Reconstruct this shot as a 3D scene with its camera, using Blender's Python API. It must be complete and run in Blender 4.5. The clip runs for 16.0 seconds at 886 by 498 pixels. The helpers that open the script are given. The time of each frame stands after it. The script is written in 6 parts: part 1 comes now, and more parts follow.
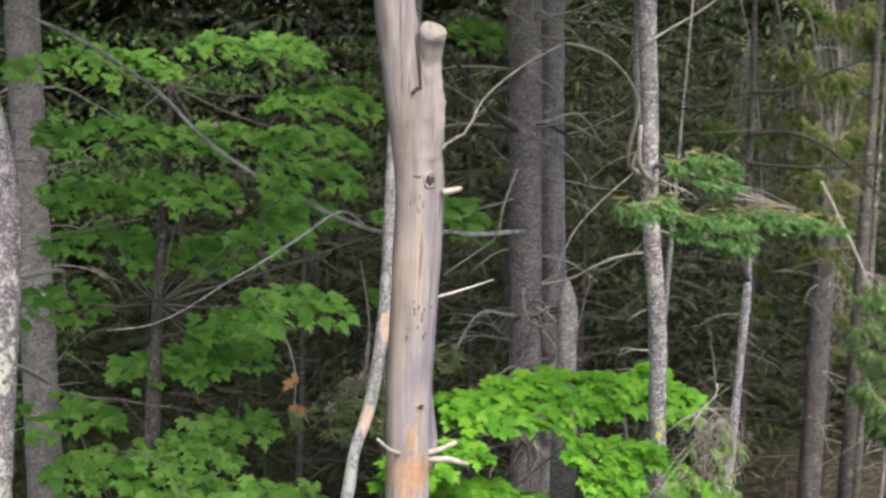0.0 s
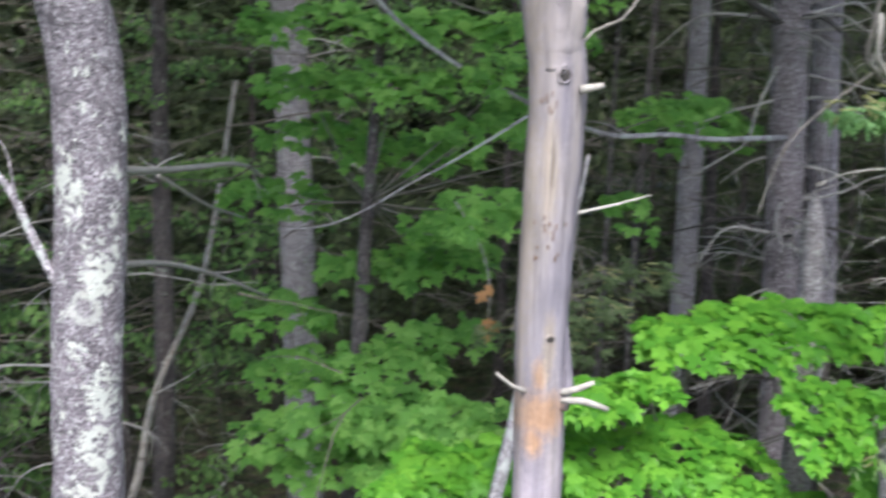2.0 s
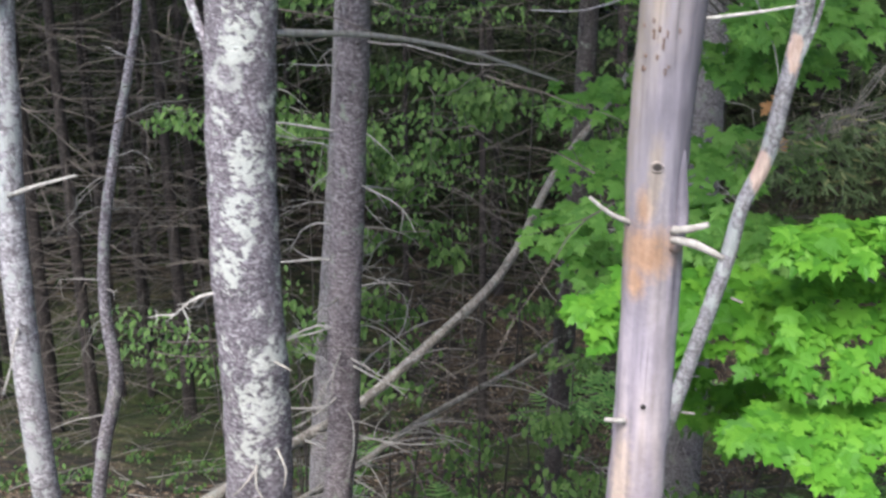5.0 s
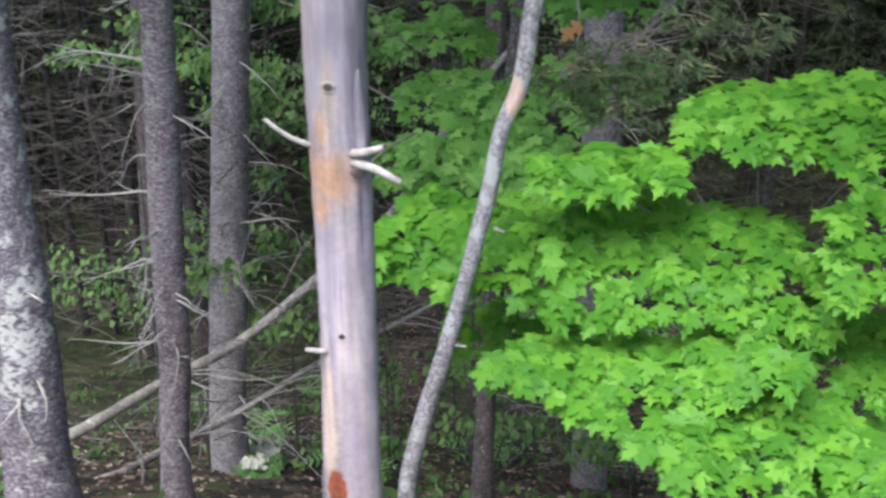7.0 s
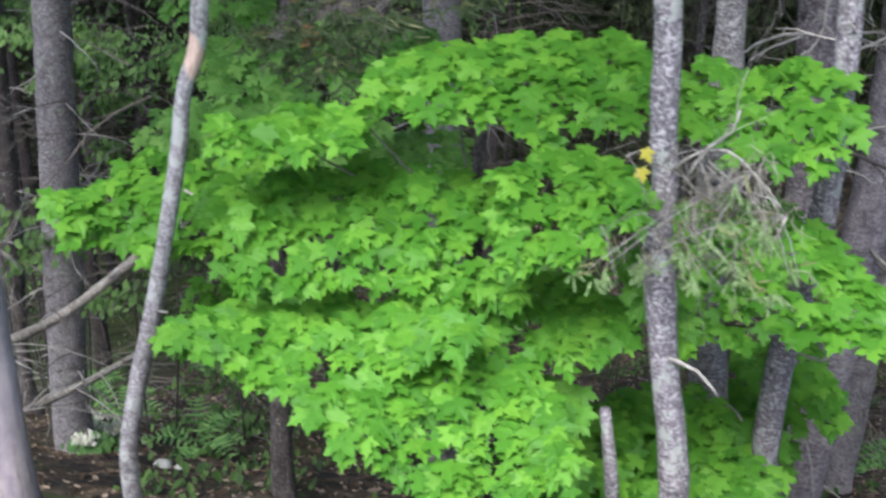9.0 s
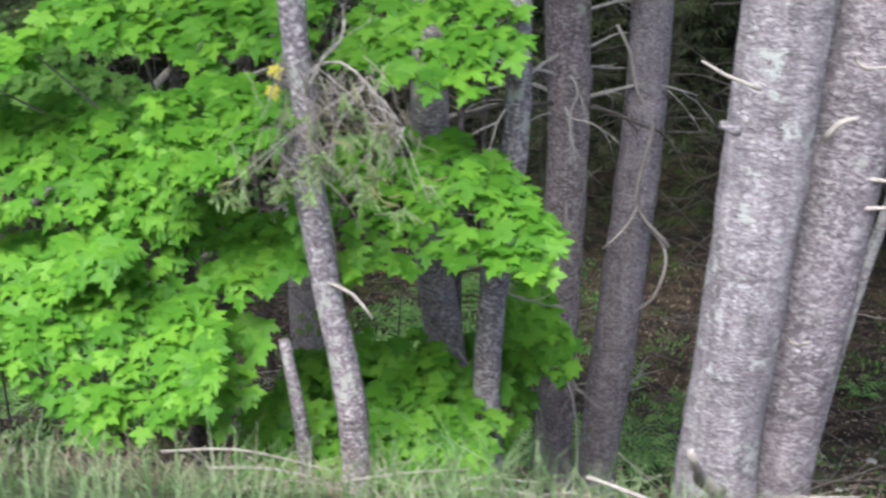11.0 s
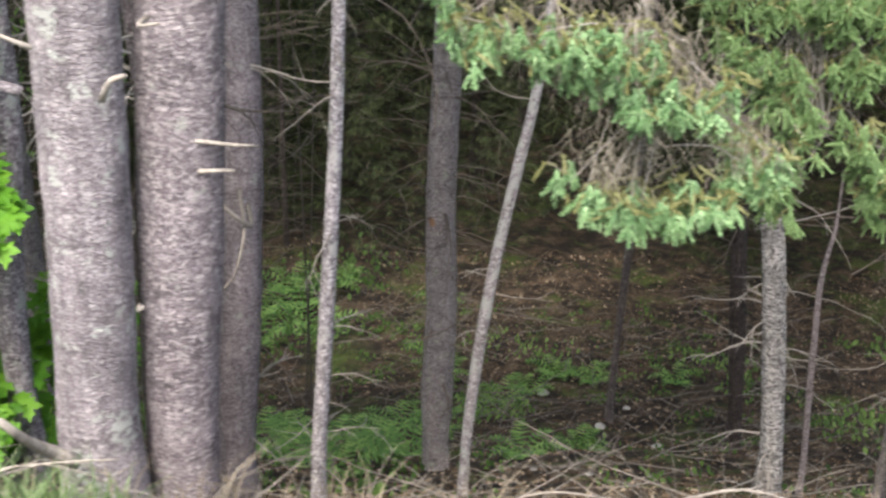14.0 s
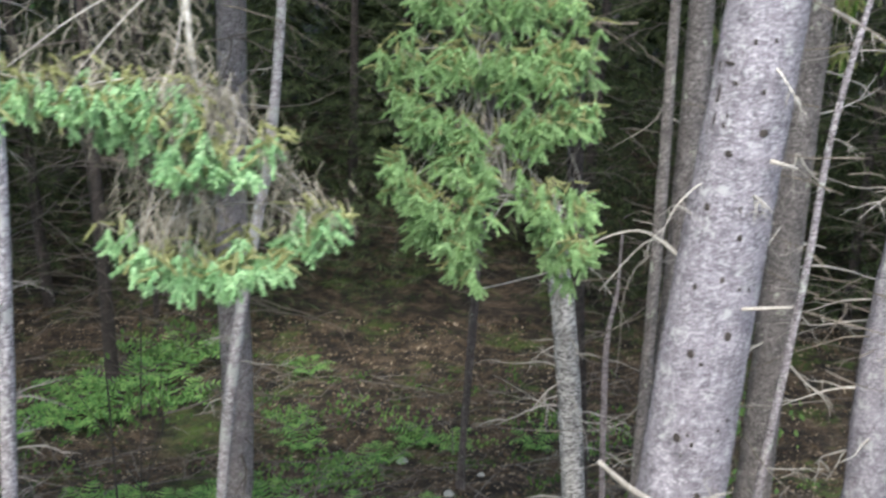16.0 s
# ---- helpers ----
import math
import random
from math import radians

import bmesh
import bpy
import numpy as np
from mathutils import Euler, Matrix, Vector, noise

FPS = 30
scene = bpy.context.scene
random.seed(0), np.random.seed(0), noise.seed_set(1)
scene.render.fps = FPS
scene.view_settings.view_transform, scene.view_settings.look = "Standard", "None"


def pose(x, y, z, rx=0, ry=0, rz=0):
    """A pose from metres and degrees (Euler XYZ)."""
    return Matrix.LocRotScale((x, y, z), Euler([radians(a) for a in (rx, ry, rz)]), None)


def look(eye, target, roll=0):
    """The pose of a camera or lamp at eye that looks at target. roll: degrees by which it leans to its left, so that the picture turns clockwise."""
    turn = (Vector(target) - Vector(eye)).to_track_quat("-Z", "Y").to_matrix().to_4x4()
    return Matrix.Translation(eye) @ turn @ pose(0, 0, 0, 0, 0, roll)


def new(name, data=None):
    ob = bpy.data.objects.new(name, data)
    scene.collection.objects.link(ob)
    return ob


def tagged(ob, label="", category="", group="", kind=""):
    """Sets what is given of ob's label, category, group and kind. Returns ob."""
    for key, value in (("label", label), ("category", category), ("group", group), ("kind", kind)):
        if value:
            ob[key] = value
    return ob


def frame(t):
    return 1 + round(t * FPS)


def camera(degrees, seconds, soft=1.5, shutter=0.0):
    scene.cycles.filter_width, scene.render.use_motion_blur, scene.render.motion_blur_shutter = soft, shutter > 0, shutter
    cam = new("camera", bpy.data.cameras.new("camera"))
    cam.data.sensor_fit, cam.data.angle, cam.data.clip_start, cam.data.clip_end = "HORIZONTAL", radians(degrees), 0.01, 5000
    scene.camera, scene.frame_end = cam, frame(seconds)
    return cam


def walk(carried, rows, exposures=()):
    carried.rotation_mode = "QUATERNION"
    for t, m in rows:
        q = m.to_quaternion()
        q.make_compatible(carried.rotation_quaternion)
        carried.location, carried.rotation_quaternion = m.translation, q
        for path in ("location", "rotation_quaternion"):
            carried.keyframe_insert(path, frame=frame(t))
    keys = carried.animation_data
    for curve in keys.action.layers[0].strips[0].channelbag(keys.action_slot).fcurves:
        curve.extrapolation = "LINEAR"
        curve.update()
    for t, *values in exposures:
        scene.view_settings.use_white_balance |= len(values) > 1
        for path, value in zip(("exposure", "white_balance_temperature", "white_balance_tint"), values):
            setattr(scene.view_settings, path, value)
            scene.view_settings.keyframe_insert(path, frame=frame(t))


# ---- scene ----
cam = camera(37.0, 16.0, 2.6, 0.5)
PATH = [
    (0, (-0.013, 0.003, 3.485), (2.105, 3.338, 2.858), 1.56),
    (0.5, (0.314, 0.026, 3.458), (2.253, 3.453, 2.756), 1.16),
    (1, (0.605, 0.099, 3.447), (2.346, 3.615, 2.665), 0.48),
    (1.5, (0.924, 0.246, 3.394), (2.433, 3.846, 2.523), 0.10),
    (2, (1.236, 0.361, 3.403), (2.358, 4.079, 2.448), 1.02),
    (2.5, (1.504, 0.431, 3.405), (2.104, 4.244, 2.357), 1.94),
    (3, (1.760, 0.478, 3.420), (1.911, 4.297, 2.240), 2.07),
    (3.2, (1.907, 0.528, 3.406), (1.878, 4.321, 2.135), 1.70),
    (5.3, (3.243, 0.860, 3.309), (2.638, 4.452, 1.658), -0.39),
    (5.5, (3.348, 0.900, 3.281), (2.726, 4.473, 1.594), -0.58),
    (6, (3.639, 0.981, 3.264), (2.997, 4.523, 1.519), -0.78),
    (6.5, (3.922, 1.036, 3.235), (3.291, 4.570, 1.471), -0.64),
    (7, (4.201, 1.107, 3.219), (3.583, 4.643, 1.454), -0.51),
    (7.5, (4.474, 1.196, 3.182), (3.888, 4.738, 1.419), -0.27),
    (8, (4.780, 1.278, 3.136), (4.202, 4.826, 1.382), -0.64),
    (8.5, (5.102, 1.318, 3.104), (4.574, 4.861, 1.324), -0.12),
    (9, (5.374, 1.356, 3.089), (4.867, 4.886, 1.277), 0.24),
    (9.2, (5.512, 1.391, 3.060), (5.005, 4.911, 1.229), 0.21),
    (11.3, (6.960, 1.314, 2.647), (6.482, 4.899, 0.937), -0.13),
    (11.5, (7.086, 1.343, 2.626), (6.630, 4.924, 0.903), -0.04),
    (12, (7.434, 1.392, 2.626), (7.029, 4.972, 0.888), 0.12),
    (12.5, (7.773, 1.370, 2.605), (7.416, 4.955, 0.869), 0.26),
    (13, (8.040, 1.396, 2.609), (7.731, 4.988, 0.876), 0.51),
    (13.5, (8.330, 1.469, 2.580), (8.075, 5.068, 0.854), 0.84),
    (14, (8.628, 1.512, 2.577), (8.425, 5.122, 0.866), 0.94),
    (14.5, (8.921, 1.528, 2.560), (8.770, 5.149, 0.868), 1.30),
    (15, (9.214, 1.625, 2.527), (9.132, 5.269, 0.880), 1.33),
    (15.5, (9.498, 1.645, 2.507), (9.486, 5.316, 0.919), 1.62),
    (16, (9.794, 1.661, 2.525), (9.843, 5.361, 1.008), 1.83),
]
EXPOSURES = [(0, 1.54, 6800, 8), (1.2, 1.54, 7000, 9), (2.1, 1.62, 5900, 8), (5.5, 1.43, 6000, 10), (7.0, 1.45, 5800, 11), (7.6, 1.47, 6300, 12), (8.4, 1.5, 6000, 12), (9.0, 1.46, 5800, 10), (11.5, 1.51, 6100, 11), (12.4, 1.56, 6000, 10), (13.0, 1.55, 6700, 12), (13.8, 1.66, 6900, 12), (14.3, 1.7, 6500, 10), (15, 1.63, 6200, 6), (16, 1.77, 6200, 5)]
walk(cam, [(t, look(eye, target, roll)) for t, eye, target, roll in PATH], EXPOSURES)

# ---------- world, sun, exposure ----------
world = bpy.data.worlds.new("overcast_sky")
scene.world = world
world.use_nodes = True
wn = world.node_tree
sky = wn.nodes.new("ShaderNodeTexSky")
sky.sky_type, sky.sun_disc = "NISHITA", False
sky.sun_elevation, sky.sun_rotation = radians(57), radians(194)
sky.air_density, sky.dust_density, sky.ozone_density = 1.0, 4.0, 1.0
bg = wn.nodes["Background"]
bg.inputs["Strength"].default_value = 0.11
wn.links.new(sky.outputs["Color"], bg.inputs["Color"])
sun_data = bpy.data.lights.new("sun", "SUN")
sun_data.energy, sun_data.angle, sun_data.color = 2.0, radians(30), (1.0, 0.97, 0.92)
sun = new("sun", sun_data)
sun.matrix_world = look((3.5, -4.0, 16), (6, 6, 0))

# ---------- materials ----------


def material(name):
    m = bpy.data.materials.new(name)
    m.use_nodes = True
    nt = m.node_tree
    return m, nt, nt.nodes["Principled BSDF"], nt.links.new


def coords(nt, scale=(1, 1, 1)):
    tc, mp = nt.nodes.new("ShaderNodeTexCoord"), nt.nodes.new("ShaderNodeMapping")
    mp.inputs["Scale"].default_value = scale
    nt.links.new(tc.outputs["Object"], mp.inputs["Vector"])
    return mp.outputs["Vector"]


def noise_tex(nt, vec, scale, detail=6, rough=0.6):
    n = nt.nodes.new("ShaderNodeTexNoise")
    n.inputs["Scale"].default_value, n.inputs["Detail"].default_value, n.inputs["Roughness"].default_value = scale, detail, rough
    nt.links.new(vec, n.inputs["Vector"])
    return n.outputs["Fac"]


def ramp(nt, fac, stops):
    r = nt.nodes.new("ShaderNodeValToRGB")
    e = r.color_ramp.elements
    while len(e) < len(stops):
        e.new(0.5)
    for el, (p, c) in zip(e, stops):
        el.position, el.color = p, (*c, 1) if len(c) == 3 else c
    nt.links.new(fac, r.inputs["Fac"])
    return r.outputs["Color"]


def mix(nt, fac, a, b, kind="MIX"):
    m = nt.nodes.new("ShaderNodeMix")
    m.data_type, m.blend_type = "RGBA", kind
    for sock, v in ((m.inputs["Factor"], fac), (m.inputs["A"], a), (m.inputs["B"], b)):
        if hasattr(v, "links"):
            nt.links.new(v, sock)
        else:
            sock.default_value = v if isinstance(v, float) else (*v, 1)
    return m.outputs["Result"]


def bump(nt, height, strength, distance, bsdf):
    b = nt.nodes.new("ShaderNodeBump")
    b.inputs["Strength"].default_value, b.inputs["Distance"].default_value = strength, distance
    nt.links.new(height, b.inputs["Height"])
    nt.links.new(b.outputs["Normal"], bsdf.inputs["Normal"])


def grey(v):
    return (v, v, v)


def spot_mask(nt, spots, ragged=0.5, hollow=False, soft=0.05):
    """Ragged spots round places (x, y, z, radius, height) of the world, as a mask."""
    geo = nt.nodes.new("ShaderNodeNewGeometry")
    wob = noise_tex(nt, geo.outputs["Position"], 30, 7, 0.8)
    total = None
    for x, y, z, r, h in spots:
        off = nt.nodes.new("ShaderNodeVectorMath")
        off.operation = "SUBTRACT"
        off.inputs[1].default_value = (x, y, z)
        nt.links.new(geo.outputs["Position"], off.inputs[0])
        sc = nt.nodes.new("ShaderNodeVectorMath")
        sc.operation = "MULTIPLY"
        sc.inputs[1].default_value = (1 / r, 1 / (3 * r), 1 / h)
        nt.links.new(off.outputs["Vector"], sc.inputs[0])
        ln = nt.nodes.new("ShaderNodeVectorMath")
        ln.operation = "LENGTH"
        nt.links.new(sc.outputs["Vector"], ln.inputs[0])
        add = nt.nodes.new("ShaderNodeMath")
        add.operation = "MULTIPLY_ADD"
        nt.links.new(wob, add.inputs[0])
        add.inputs[1].default_value = ragged * 2
        nt.links.new(ln.outputs["Value"], add.inputs[2])
        half = nt.nodes.new("ShaderNodeMath")
        half.operation = "MULTIPLY"
        half.inputs[1].default_value = 0.25
        nt.links.new(add.outputs[0], half.inputs[0])
        c = 0.25 * (1 + ragged)
        if hollow:
            one = ramp(nt, half.outputs[0], [(c - 0.15, grey(0.1)), (c - 0.1, grey(0.9)), (c - 0.03, grey(1)), (c, grey(0))])
        else:
            one = ramp(nt, half.outputs[0], [(c - soft, grey(1)), (c, grey(0))])
        total = one if total is None else mix(nt, 1.0, total, one, "LIGHTEN")
    return total


def bark(name, dark, mid, light, plates=26.0, stretch=0.55, lichen=0.0, lichen_col=(0.52, 0.55, 0.45), depth=0.012, spots=(), rings=(), strips=0.0, flecks=0.0):
    """Scaly bark: small plates of uneven tone with dark joints, flecks, and lichen."""
    m, nt, bsdf, link = material(name)
    vec = coords(nt, (1, 1, stretch))
    warp = nt.nodes.new("ShaderNodeVectorMath")
    warp.operation = "MULTIPLY_ADD"
    wn1 = nt.nodes.new("ShaderNodeTexNoise")
    wn1.inputs["Scale"].default_value, wn1.inputs["Detail"].default_value = 26, 4
    link(vec, wn1.inputs["Vector"])
    link(wn1.outputs["Color"], warp.inputs[0])
    warp.inputs[1].default_value = (0.06, 0.06, 0.06)
    link(vec, warp.inputs[2])
    v = nt.nodes.new("ShaderNodeTexVoronoi")
    v.feature = "DISTANCE_TO_EDGE"
    v.inputs["Scale"].default_value = plates
    link(warp.outputs["Vector"], v.inputs["Vector"])
    cell = nt.nodes.new("ShaderNodeTexVoronoi")
    cell.inputs["Scale"].default_value = plates
    link(warp.outputs["Vector"], cell.inputs["Vector"])
    sep = nt.nodes.new("ShaderNodeSeparateColor")
    link(cell.outputs["Color"], sep.inputs[0])
    edge = ramp(nt, v.outputs["Distance"], [(0.0, grey(0)), (0.16, grey(1))])
    fine = noise_tex(nt, vec, 110, 5, 0.75)
    broad = noise_tex(nt, vec, 6, 5, 0.65)
    scales = ramp(nt, sep.outputs[0], [(0.0, dark), (0.3, mid), (0.75, mid), (1.0, light)])
    grain = ramp(nt, fine, [(0.38, dark), (0.48, mid), (0.61, light)])
    tone = mix(nt, 0.6, scales, grain)
    tone = mix(nt, edge, mix(nt, 0.7, tone, dark), tone)
    shade = ramp(nt, broad, [(0.3, grey(0.6)), (0.5, grey(1.0)), (0.7, grey(1.25))])
    tone = mix(nt, 1.0, tone, shade, "MULTIPLY")
    if strips:
        run = noise_tex(nt, coords(nt, (1, 1, 0.09)), 26, 4, 0.6)
        tone = mix(nt, 1.0, tone, ramp(nt, run, [(0.35, grey(1 - strips)), (0.6, grey(1.1))]), "MULTIPLY")
    if flecks:
        chip = ramp(nt, noise_tex(nt, coords(nt, (1, 1, 1.8)), 34, 3, 0.6), [(0.55, grey(0)), (0.6, grey(flecks))])
        tone = mix(nt, chip, tone, tuple(min(0.8, 1.2 * c) for c in light))
        pit = ramp(nt, noise_tex(nt, coords(nt, (1.1, 1.1, 1.4)), 23, 4, 0.65), [(0.37, grey(flecks)), (0.42, grey(0))])
        tone = mix(nt, pit, tone, tuple(0.7 * c for c in dark))
    pale = mix(nt, fine, lichen_col, tuple(c * 0.62 for c in lichen_col))
    if lichen:
        big = noise_tex(nt, coords(nt, (1, 1, 0.8)), 9, 6, 0.72)
        cover = ramp(nt, big, [(0.62 - 0.12 * lichen, grey(0)), (0.66 - 0.12 * lichen, grey(1))])
        tone = mix(nt, cover, tone, pale)
    if spots:
        near = spot_mask(nt, spots, 0.9, False, 0.22)
        crust = nt.nodes.new("ShaderNodeMath")
        crust.operation = "MULTIPLY_ADD"
        link(near, crust.inputs[0])
        crust.inputs[1].default_value = 0.36
        link(noise_tex(nt, coords(nt, (1, 1, 1.25)), 17, 7, 0.7), crust.inputs[2])
        cover = ramp(nt, crust.outputs[0], [(0.637, grey(0)), (0.657, grey(1))])
        eaten = ramp(nt, noise_tex(nt, coords(nt, (1, 1, 1.3)), 24, 5, 0.65), [(0.44, grey(0.05)), (0.48, grey(1))])
        cover = mix(nt, 1.0, cover, eaten, "MULTIPLY")
        tone = mix(nt, cover, tone, pale)
        edge = mix(nt, 0.35, edge, cover)
    if rings:
        tone = mix(nt, mix(nt, 1.0, spot_mask(nt, rings, 0.8, True), grey(0.7), "MULTIPLY"), tone, pale)
    link(tone, bsdf.inputs["Base Color"])
    bsdf.inputs["Roughness"].default_value = 0.9
    bsdf.inputs["Specular IOR Level"].default_value = 0.2
    hsum = mix(nt, 0.45, edge, fine)
    bump(nt, hsum, 1.0, depth, bsdf)
    return m


LICHEN_SPOTS = [(1.39, 5.92, 1.4, 0.11, 0.2), (1.36, 5.92, 1.15, 0.12, 0.22), (1.29, 5.92, 0.92, 0.12, 0.16), (1.31, 5.92, 0.89, 0.06, 0.06), (1.44, 5.92, 0.45, 0.12, 0.12), (1.38, 5.92, 0.22, 0.16, 0.24), (1.34, 5.92, -0.02, 0.12, 0.18), (1.4, 5.92, 1.95, 0.1, 0.16), (1.3, 5.92, 2.3, 0.08, 0.2), (1.33, 5.92, 1.63, 0.03, 0.03), (1.48, 5.92, 2.2, 0.04, 0.1)]
LICHEN_RINGS = [(1.345, 5.92, 1.8, 0.075, 0.08)]
BARK_SPRUCE = bark("spruce_bark", (0.11, 0.093, 0.096), (0.39, 0.355, 0.36), (0.62, 0.585, 0.58), 40, 1.3, 0.2, flecks=0.5)
BARK_PURPLE = bark("purplish_bark", (0.085, 0.067, 0.073), (0.33, 0.28, 0.292), (0.6, 0.54, 0.55), 40, 1.3, 0.1, flecks=0.45)
BARK_GREY = bark("pale_grey_bark", (0.135, 0.115, 0.13), (0.375, 0.34, 0.37), (0.66, 0.625, 0.65), 34, 2.0, 0.3, (0.62, 0.65, 0.63), 0.012, strips=0.25, spots=[(7.24, 5.24, 1.5, 0.06, 0.07), (7.33, 5.24, 0.04, 0.07, 0.1), (7.18, 5.24, -0.06, 0.05, 0.09), (7.2, 5.24, 1.0, 0.035, 0.05)])
BARK_MOTTLED = bark("mottled_grey_bark", (0.13, 0.115, 0.135), (0.345, 0.32, 0.37), (0.58, 0.56, 0.61), 44, 1.7, 0.25, (0.64, 0.64, 0.66), 0.012, strips=0.2, flecks=0.5)
BARK_LILAC = bark("lilac_grey_bark", (0.11, 0.092, 0.1), (0.35, 0.31, 0.335), (0.6, 0.56, 0.585), 48, 1.5, 0.1, (0.56, 0.56, 0.55), 0.009, strips=0.2, flecks=0.35)
BARK_TWIN = bark("twin_lilac_bark", (0.115, 0.095, 0.11), (0.345, 0.305, 0.335), (0.61, 0.56, 0.585), 40, 2.2, 0.1, (0.56, 0.56, 0.55), 0.012, flecks=0.5)
BARK_BLEACHED = bark("whitish_stem_bark", (0.15, 0.13, 0.14), (0.43, 0.4, 0.425), (0.68, 0.65, 0.67), 30, 0.7, 0.5, (0.64, 0.64, 0.63), 0.006, flecks=0.7)
BARK_LICHEN = bark("lichened_bark", (0.06, 0.048, 0.056), (0.255, 0.22, 0.248), (0.54, 0.505, 0.53), 38, 1.3, 0.3, (0.78, 0.79, 0.73), spots=LICHEN_SPOTS, rings=LICHEN_RINGS, flecks=0.45)
BARK_THIN = bark("thin_stem_bark", (0.11, 0.095, 0.105), (0.31, 0.275, 0.3), (0.56, 0.52, 0.54), 50, 0.5, 0.5, (0.56, 0.58, 0.54), 0.006, flecks=0.8)
BARK_PALE = bark("mottled_pale_bark", (0.16, 0.14, 0.145), (0.36, 0.335, 0.35), (0.58, 0.56, 0.57), 36, 0.5, 0.8, (0.56, 0.57, 0.55), 0.005, flecks=0.7)
BARK_PATCHED = bark("patched_stem_bark", (0.15, 0.132, 0.137), (0.335, 0.312, 0.325), (0.52, 0.5, 0.51), 24, 0.5, 0.8, (0.55, 0.56, 0.54), 0.005, flecks=0.4)
# Plain dark bark, also put on grey spruces to stand for deep shade.
BARK_DARK_SHADE = bark("dark_bark", (0.055, 0.046, 0.045), (0.16, 0.137, 0.132), (0.3, 0.268, 0.255), 34, 0.6, 0.1)
# Grey bark darkened to stand for bough shade around the stout trunk.
BARK_SHADED = bark("dusky_bark", (0.065, 0.057, 0.055), (0.195, 0.176, 0.172), (0.37, 0.342, 0.334), 36, 1.0, 0.1, flecks=0.4)
# Far bark blackened in colour for the shade deep in the wood.
BARK_FAR_SHADED = bark("far_trunk_bark", (0.025, 0.021, 0.02), (0.085, 0.071, 0.066), (0.17, 0.148, 0.135), 30, 0.7)
BARK_POLE = bark("tan_stem_bark", (0.17, 0.145, 0.12), (0.45, 0.405, 0.35), (0.68, 0.63, 0.565), 30, 0.2, 0.3, (0.5, 0.5, 0.44), 0.004)


def bare_patches(m, spots, dark, light):
    """Lay spots where the bark has come off over a finished bark."""
    nt = m.node_tree
    sock = nt.nodes["Principled BSDF"].inputs["Base Color"]
    old = sock.links[0].from_socket
    tone = ramp(nt, noise_tex(nt, coords(nt, (1, 1, 0.3)), 60, 4, 0.7), [(0.3, dark), (0.7, light)])
    nt.links.new(mix(nt, spot_mask(nt, spots, 0.6), old, tone), sock)


bare_patches(BARK_PATCHED, [(3.59, 6.42, 1.3, 0.05, 0.12), (3.68, 6.42, 1.85, 0.035, 0.1)], (0.48, 0.33, 0.26), (0.72, 0.56, 0.48))


def birch_bark():
    m, nt, bsdf, link = material("birch_bark")
    vec = coords(nt, (1, 1, 2.4))
    bands = noise_tex(nt, vec, 19, 7, 0.8)
    fine = noise_tex(nt, coords(nt), 70, 5, 0.7)
    tone = ramp(nt, bands, [(0.44, (0.05, 0.044, 0.042)), (0.49, (0.3, 0.285, 0.275)), (0.53, (0.76, 0.745, 0.73))])
    tone = mix(nt, 1.0, tone, ramp(nt, noise_tex(nt, coords(nt, (1, 1, 1.4)), 4, 4, 0.6), [(0.4, grey(0.5)), (0.55, grey(1.0))]), "MULTIPLY")
    tone = mix(nt, 0.12, tone, ramp(nt, fine, [(0.3, grey(0.1)), (0.7, grey(0.6))]))
    link(tone, bsdf.inputs["Base Color"])
    bsdf.inputs["Roughness"].default_value = 0.75
    bump(nt, bands, 0.5, 0.006, bsdf)
    return m


BARK_BIRCH = birch_bark()


